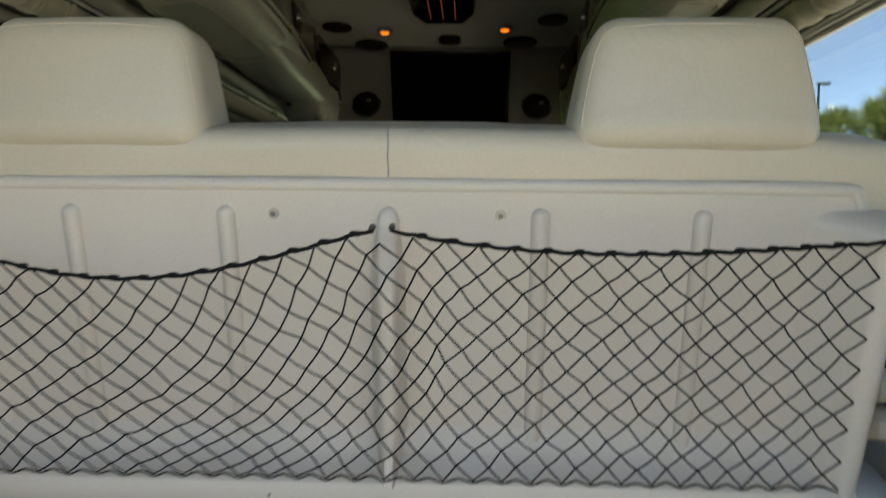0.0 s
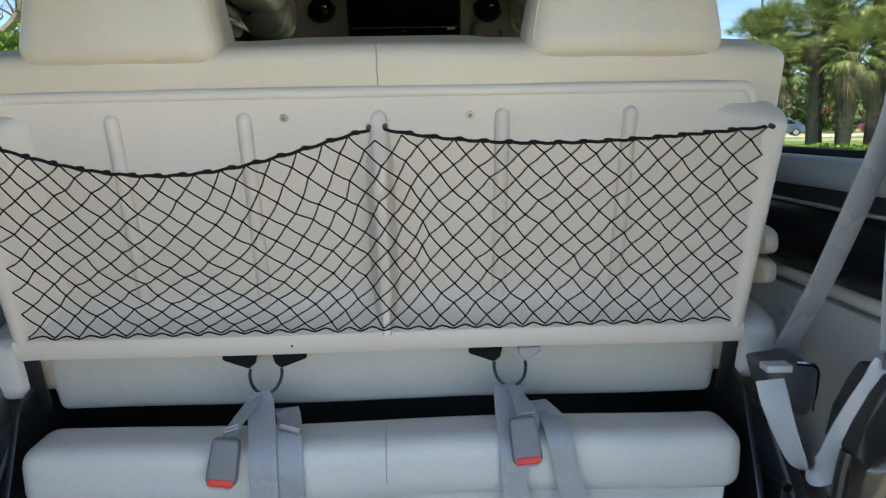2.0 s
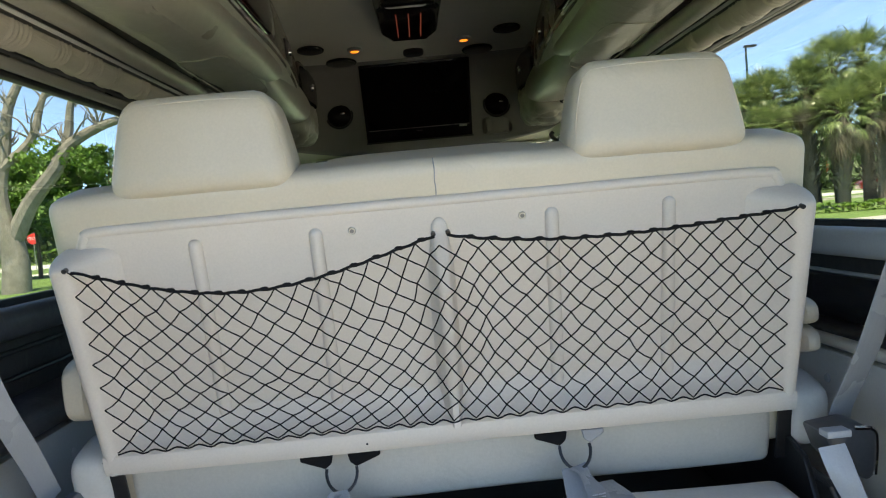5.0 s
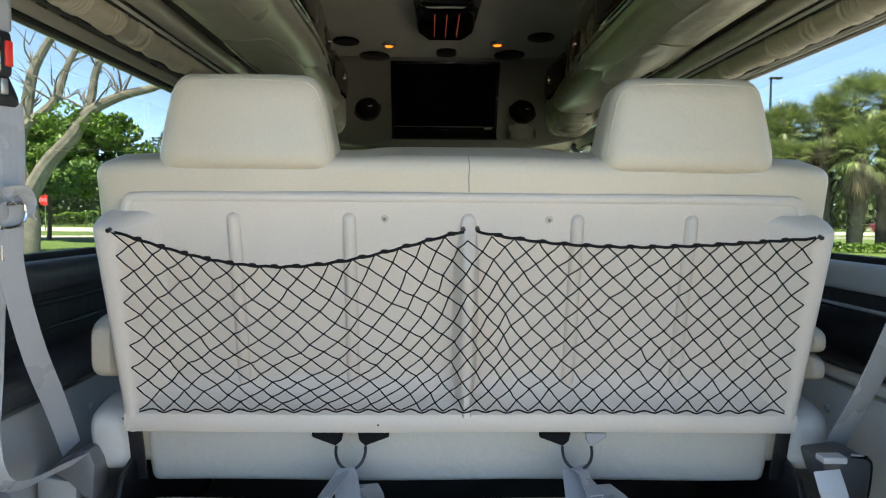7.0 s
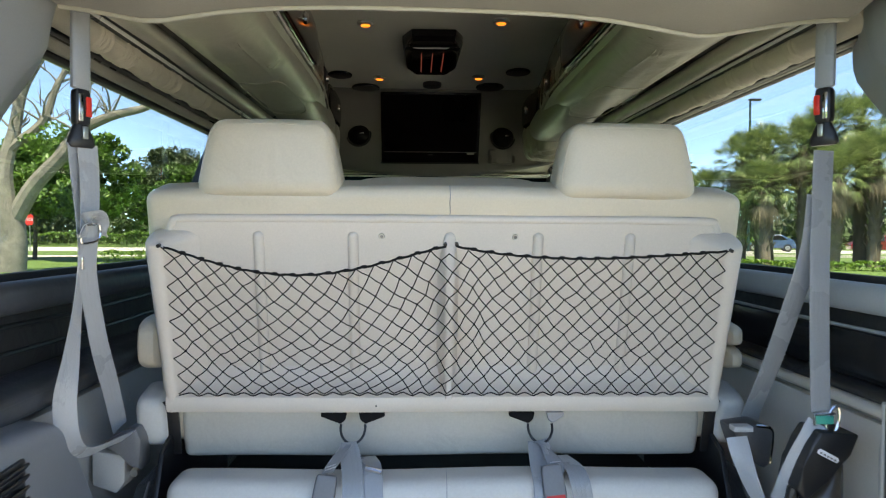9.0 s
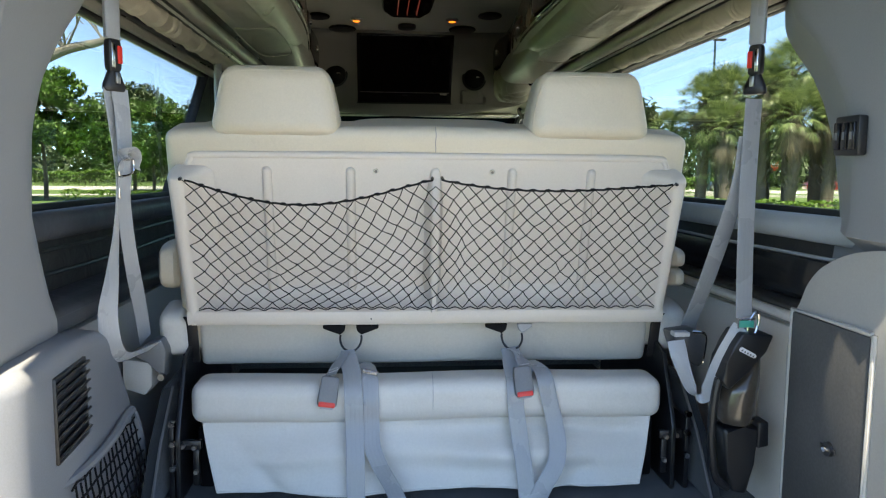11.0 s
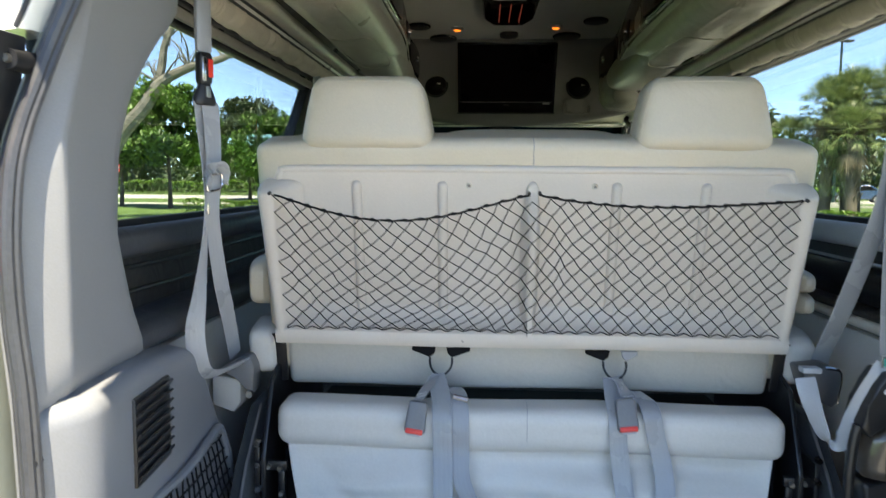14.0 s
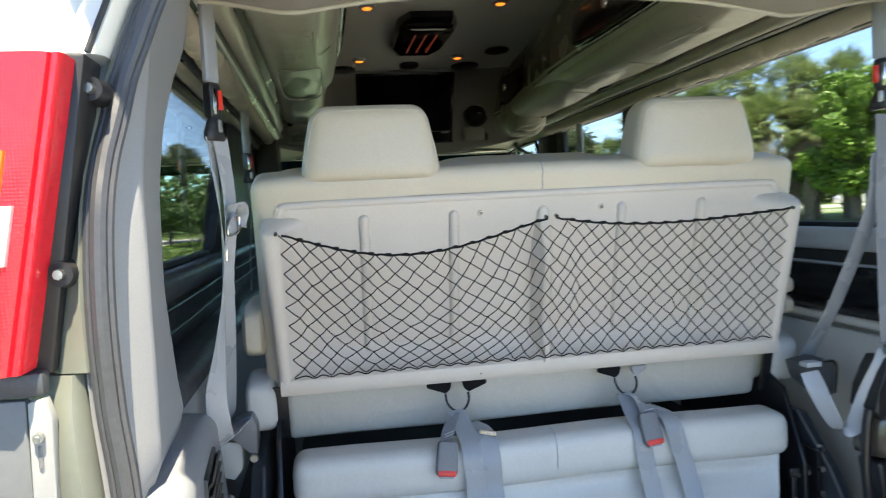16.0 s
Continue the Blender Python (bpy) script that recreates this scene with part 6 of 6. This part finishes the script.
def palm(at, height, seed, fronds=46, size=1.0):
    rnd = random.Random(seed)
    tr = thing("palm_tree", (at[0], at[1], 0), "cabbage palm with fan fronds and a dry skirt", "palm tree", "palms on the lawn")
    base = Vector((at[0], at[1], 0))
    lean = Vector((rnd.uniform(-.3, .3), rnd.uniform(-.3, .3), 0))
    top = base + lean + Vector((0, 0, height - 1.3 * size))
    bt = bmesh.new()
    limb(bt, [base, base.lerp(top, .5) + lean * .2, top], .24 * size, .19 * size, 12)
    for k in range(40):
        t = .15 + .85 * k / 40
        p = base.lerp(top, t) + lean * .2 * math.sin(math.pi * t)
        a = k * 2.4
        d = Vector((math.cos(a), math.sin(a), 0))
        cyl(bt, p + d * .16 * size, p + d * .33 * size + Vector((0, 0, .3)), .07 * size, .03 * size, 5)
    part("trunk", bt, PALM_BARK, tr)
    def fan(bm, a, el, stem, blade, droop):
        """One fan: a stalk, a fan of joined blades and their hanging tips."""
        d = Vector((math.cos(a) * math.cos(el), math.sin(a) * math.cos(el), math.sin(el)))
        hub = top + d * stem + Vector((0, 0, -.30 * stem * droop * math.cos(el)))
        side = d.cross(Vector((0, 0, 1))).normalized()
        d = (d + Vector((0, 0, -.62 * droop))).normalized()
        up = side.cross(d).normalized()
        w = .018
        vs = [bm.verts.new(q) for q in (top + side * w, top - side * w, hub - side * w, hub + side * w)]
        bm.faces.new(vs)
        n = 25
        for i in range(n):
            b = -2.1 + 4.2 * i / (n - 1)
            w2 = (d * math.cos(b) + side * math.sin(b) - up * (.05 + .25 * abs(math.sin(b)))).normalized()
            ln = blade * (1 - .12 * abs(b)) * rnd.uniform(.82, 1.12)
            mid = hub + w2 * ln * .42
            tip = mid + w2 * ln * rnd.uniform(.5, .8) * (1 - .3 * droop) + Vector((rnd.uniform(-.05, .05), rnd.uniform(-.05, .05), -ln * (.03 + .42 * droop) * rnd.uniform(.3, 1.3)))
            across = w2.cross(up).normalized() * .024 * ln
            q = [bm.verts.new(v) for v in (hub, mid - across, mid + across)]
            bm.faces.new(q)
            bm.faces.new([q[1], bm.verts.new(tip), q[2]])
    bl = bmesh.new()
    for k in range(fronds):
        el = radians(-32 + 112 * ((k + .5) / fronds) ** .8)
        fan(bl, k * 2.4 + rnd.uniform(-.3, .3), el, size * rnd.uniform(.7, 1.15), size * rnd.uniform(.42, .66), rnd.uniform(.2, 1.0) * (1 - .65 * max(0, math.sin(el))))
    part("crown", bl, FROND, tr, "", 0)
    bd = bmesh.new()
    for k in range(int(fronds * .5)):
        fan(bd, k * 2.4 + rnd.uniform(-.3, .3), radians(rnd.uniform(-84, -28)), size * rnd.uniform(.5, 1.15), size * rnd.uniform(.5, .85), 1.0)
    part("dry_skirt", bd, DEAD_FROND, tr, "grey-brown dry hanging fronds", 0)


for k, (x, y, h, sz) in enumerate(((15.8, 34.0, 6.5, 1.15), (17.3, 34.2, 7.0, 1.2), (20.4, 34.0, 8.4, 1.3), (18.7, 33.6, 7.4, 1.2), (22.0, 34.3, 8.7, 1.3), (14.6, 35.0, 4.9, 1.0), (16.4, 32.6, 5.2, 1.1), (19.4, 32.2, 5.9, 1.2), (21.2, 32.0, 6.6, 1.25),
                                  (18.0, 36.4, 6.4, 1.2), (20.6, 36.6, 7.4, 1.2), (23.6, 33.0, 8.6, 1.3), (23.0, 31.2, 6.2, 1.2), (25.2, 33.6, 8.2, 1.3), (26.9, 33.2, 8.8, 1.3), (25.0, 30.6, 6.0, 1.2), (27.4, 30.8, 6.6, 1.2))):
    palm((x, y), h, 30 + k, 108, sz)
for k, (x, y, h, sp, leaf, bark) in enumerate((
        (-16.0, 34.6, 6.3, 2.0, LEAF, BROWN_BARK), (-19.5, 36.5, 6.2, 2.2, LEAF, BROWN_BARK), (-24, 34, 6.0, 2.4, LEAF, BROWN_BARK), (-13.6, 43, 5.8, 2.4, LEAF, BROWN_BARK), (-9.8, 45, 5.6, 2.4, LEAF_DULL, BROWN_BARK),
        (-17, 50, 7.2, 2.8, LEAF_DULL, BROWN_BARK), (-12, 56, 7.5, 3.2, LEAF_DULL, BROWN_BARK), (12.5, 38, 4.0, 1.6, LEAF_LIME, BARK), (14.5, 42, 6.3, 2.0, LEAF_DULL, BROWN_BARK), (13.0, 55, 6.8, 2.6, LEAF_DULL, BROWN_BARK),
        (25.5, 31, 7.2, 3.0, LEAF, BROWN_BARK), (22.8, 27.0, 6.6, 2.4, LEAF_LIME, BROWN_BARK), (29, 35, 8.0, 3.2, LEAF, BROWN_BARK), (30, 28, 7.8, 3.2, LEAF, BROWN_BARK))):
    leafy_tree((x, y), h, sp, leaf, bark, 60 + k, low=.42 if k in (0, 1, 3) else .28)

# bare-limbed tree with pale bark
bare = thing("bare_tree", (-14.6, 25.5, 0), "pale-barked tree with thick twisting, nearly leafless limbs", "tree")
bt = bmesh.new()
rnd = random.Random(8)
B = Vector((-14.6, 25.5, 0))
limb(bt, [B + Vector((0, 0, -.1)), B + Vector((.1, 0, 1.1)), B + Vector((-.05, 0, 2.4))], .50, .40, 14)
limb(bt, [B + Vector((-.1, 0, 2.0)), B + Vector((-.2, 0, 3.6)), B + Vector((.1, .1, 5.0)), B + Vector((.4, .2, 6.6)), B + Vector((1.3, .3, 8.2))], .34, .12, 10)
limb(bt, [B + Vector((.15, 0, 1.9)), B + Vector((.9, -.1, 3.1)), B + Vector((1.9, -.1, 4.2)), B + Vector((2.4, 0, 5.0)), B + Vector((3.5, .1, 5.6)), B + Vector((4.8, .1, 5.95)), B + Vector((5.6, .1, 6.5)), B + Vector((6.3, .2, 7.4))], .33, .045, 10)
limb(bt, [B + Vector((1.7, -.1, 4.0)), B + Vector((2.3, .2, 5.3)), B + Vector((2.6, .2, 6.6)), B + Vector((3.3, .3, 7.8))], .22, .08, 8)
limb(bt, [B + Vector((.0, 0, 4.4)), B + Vector((1.0, .3, 5.4)), B + Vector((1.5, .4, 6.8)), B + Vector((2.4, .6, 8.4))], .20, .07, 8)
limb(bt, [B + Vector((-.2, 0, 3.4)), B + Vector((-1.4, .2, 4.4)), B + Vector((-2.3, .2, 6.0)), B + Vector((-2.6, .3, 8.0))], .24, .08, 8)
limb(bt, [B + Vector((-.2, .0, 1.8)), B + Vector((-1.6, -.2, 3.2)), B + Vector((-3.2, -.2, 4.2)), B + Vector((-4.4, 0, 6.0))], .28, .08, 8)
tips = [B + Vector(v) for v in ((.4, .2, 6.6), (1.3, .3, 8.2), (3.5, .1, 5.6), (3.3, .3, 7.8), (1.5, .4, 6.8), (-2.3, .2, 6.0), (2.4, 0, 5.0), (1.0, .3, 5.4), (-1.4, .2, 4.4), (2.6, .2, 6.6), (.1, .1, 5.0), (4.8, .1, 5.95), (5.8, .1, 6.7))]
for p in tips:
    for _ in range(5):
        q = p + Vector((rnd.uniform(-1.3, 1.3), rnd.uniform(-.8, .8), rnd.uniform(.2, 1.4)))
        limb(bt, [p, p.lerp(q, .5) + Vector((rnd.uniform(-.25, .25), 0, rnd.uniform(-.1, .25))), q], .05, .012, 5)
        for _ in range(2):
            w = q + Vector((rnd.uniform(-.7, .7), rnd.uniform(-.4, .4), rnd.uniform(0, .7)))
            limb(bt, [p.lerp(q, .6), p.lerp(q, .6).lerp(w, .5) + Vector((0, 0, .1)), w], .022, .006, 4)
part("trunk", bt, BARK, bare)
bl = bmesh.new()
for p in (B + Vector((1.6, 0, 5.0)), B + Vector((.9, 0, 4.6)), B + Vector((2.5, 0, 4.6)), B + Vector((-1.5, 0, 4.0))):
    leaf_cloud(bl, p, (.6, .5, .4), 160, .10, rnd)
part("leaves", bl, LEAF_LIME, bare, "sparse fresh leaf tufts", 0)

# far woods
rnd = random.Random(21)
bw = bmesh.new()
for k in range(330):
    a = radians(rnd.uniform(-75, 75))
    d = rnd.uniform(80, 110)
    h = rnd.uniform(3, 11.0)
    c = (d * math.sin(a), d * math.cos(a), h * rnd.uniform(.25, .8))
    leaf_cloud(bw, c, (3.6, 3.6, 2.4), 150, .5, rnd)
for k in range(170):
    a, d = radians(-75 + 150 * (k + rnd.random()) / 170), rnd.uniform(84, 104)
    leaf_cloud(bw, (d * math.sin(a), d * math.cos(a), rnd.uniform(.8, 2.0)), (2.6, 2.6, 1.5), 110, .45, rnd)
tagged(part("far_woods", bw, LEAF_DULL, None, "", 0), "band of distant green woods beyond the road", "woods", "", "stuff")

# hedges
def hedge(a, b, h, w, seed, name_label):
    rnd = random.Random(seed)
    bm = bmesh.new()
    a, b = Vector((*a, 0)), Vector((*b, 0))
    n = int((b - a).length * 260)
    d = (b - a).normalized()
    s = Vector((-d.y, d.x, 0))
    for _ in range(n):
        t = rnd.random()
        u, v = rnd.uniform(-1, 1), rnd.random()
        if rnd.random() < .6:
            v = 1 - .12 * rnd.random()
        p = a.lerp(b, t) + s * u * w / 2 + Vector((0, 0, v * h * (1 + .1 * math.sin(17 * t) + .08 * math.sin(43 * t + u))))
        q = Euler((rnd.uniform(-1, 1), rnd.uniform(-1, 1), rnd.uniform(0, 6.28))).to_matrix()
        z = .09 * rnd.uniform(.6, 1.3)
        bm.faces.new([bm.verts.new(p + q @ Vector(c)) for c in ((-z, 0, 0), (0, -z * .5, 0), (z, 0, 0), (0, z * .5, 0))])
    hd = thing("hedge", a, name_label, "hedge", "hedges")
    part("foliage", bm, HEDGE_LEAF, hd, "", 0)
    bm = bmesh.new()
    for t in np.linspace(.02, .98, int((b - a).length * 2)):
        p = a.lerp(b, t)
        cyl(bm, p, p + Vector((0, 0, h * .7)), .02, .012, 5)
    part("stems", bm, BROWN_BARK, hd)
hedge((-13.4, 30.2), (-4.5, 32.4), .56, .9, 3, "low clipped green hedge along the lawn")
hedge((14.0, 30.5), (20, 28.0), .35, 1.2, 4, "low bright green hedge under the palms")
hedge((14.5, 50.5), (24, 48.5), 1.1, 1.4, 5, "rounded green hedge by the road")
hedge((-40, 68), (-22, 66), 1.3, 1.5, 6, "clipped green hedge across the road")

# street lamp
sl = thing("street_lamp", (22.58, 47.6, 0), "tall dark green street lamp on a concrete foot", "street lamp")
bm = bmesh.new()
cyl(bm, (22.58, 47.6, .3), (22.58, 47.6, 10.6), .11, .07, 12)
part("pole", bm, surface("dark_green_paint", (.02, .05, .05), .4, var=.1, bump=.05), sl)
bm = bmesh.new()
cyl(bm, (22.58, 47.6, 0), (22.58, 47.6, .32), .32, .30, 16)
part("foot", bm, CONCRETE, sl)
bm = bmesh.new()
box(bm, (22.48, 47.4, 10.58), (23.28, 47.8, 10.72), .05)
part("lamp_head", bm, BLACK, sl)

# stop sign
sg = thing("stop_sign", (-27.2, 50.6, 0), "red octagonal stop sign on a steel post", "traffic sign")
bm = bmesh.new()
cyl(bm, (-27.2, 50.65, 0), (-27.2, 50.65, 2.5), .035, .035, 8)
part("post", bm, STEEL, sg)
bm = bmesh.new()
cyl(bm, (-27.2, 50.60, 2.2), (-27.2, 50.57, 2.2), .40, .40, 8)
bmesh.ops.rotate(bm, cent=(-27.2, 50.6, 2.2), matrix=Matrix.Rotation(radians(22.5), 3, "Y"), verts=bm.verts)
face = part("plate", bm, RED, sg, "", 0)
tx = bpy.data.curves.new("lettering", "FONT")
tx.body, tx.size, tx.align_x, tx.align_y, tx.extrude = "STOP", .3, "CENTER", "CENTER", .004
tob = new("lettering_source", tx)
tob.matrix_world = pose(-27.2, 50.562, 2.2, 90, 0, 0)
bpy.context.view_layer.update()
tm = bpy.data.meshes.new_from_object(tob)
tm.transform(tob.matrix_world)
bpy.data.objects.remove(tob)
tm.materials.clear()
tm.materials.append(WRITING)
lo = new("lettering", tm)
lo.parent = face


# parked cars across the lawn
def car(x, y, turn, col, label):
    c = thing("car", (x, y, 0), label, "car", "parked cars")
    m = Matrix.Translation((x, y, 0)) @ Matrix.Rotation(radians(turn), 4, "Z")
    paint = surface("car_paint_%d" % int(x), col, .25, var=.03, bump=0, coat=.6)
    def add(bm, name, material, parent=None):
        bmesh.ops.transform(bm, matrix=m, verts=bm.verts)
        return part(name, bm, material, parent or c)
    bm = bmesh.new()
    prism(bm, [(-2.2, .3), (-2.25, .7), (-2.1, .9), (-1.2, .98), (-.6, 1.45), (.9, 1.47), (1.6, 1.02), (2.15, .9), (2.25, .6), (2.2, .3)], "y", -.85, .85, .08, 3)
    body = add(bm, "body", paint)
    for s in (-1, 1):
        bm = bmesh.new()
        prism(bm, [(-1.0, 1.0), (-.52, 1.38), (.12, 1.40), (.12, 1.0)], "y", s * .855, s * .862)
        add(bm, "side_window", GLOSS_BLACK, body)
        bm = bmesh.new()
        prism(bm, [(.2, 1.0), (.2, 1.40), (.82, 1.40), (1.36, 1.02)], "y", s * .855, s * .862)
        add(bm, "side_window", GLOSS_BLACK, body)
        for wx in (-1.35, 1.35):
            bm = bmesh.new()
            cyl(bm, (wx, s * .70, .33), (wx, s * .88, .33), .33, .33, 20)
            wh = add(bm, "wheel", RUBBER)
            bm = bmesh.new()
            cyl(bm, (wx, s * .881, .33), (wx, s * .89, .33), .2, .18, 14)
            bmesh.ops.transform(bm, matrix=m, verts=bm.verts)
            part("rim", bm, STEEL, wh)
car(37.0, 55.5, -18, (.16, .012, .012), "dark red parked saloon car by the road")
car(30.5, 60.5, -20, (.05, .10, .20), "blue parked saloon car by the road")
car(44.0, 52.5, -18, (.55, .55, .54), "silver parked saloon car by the road")
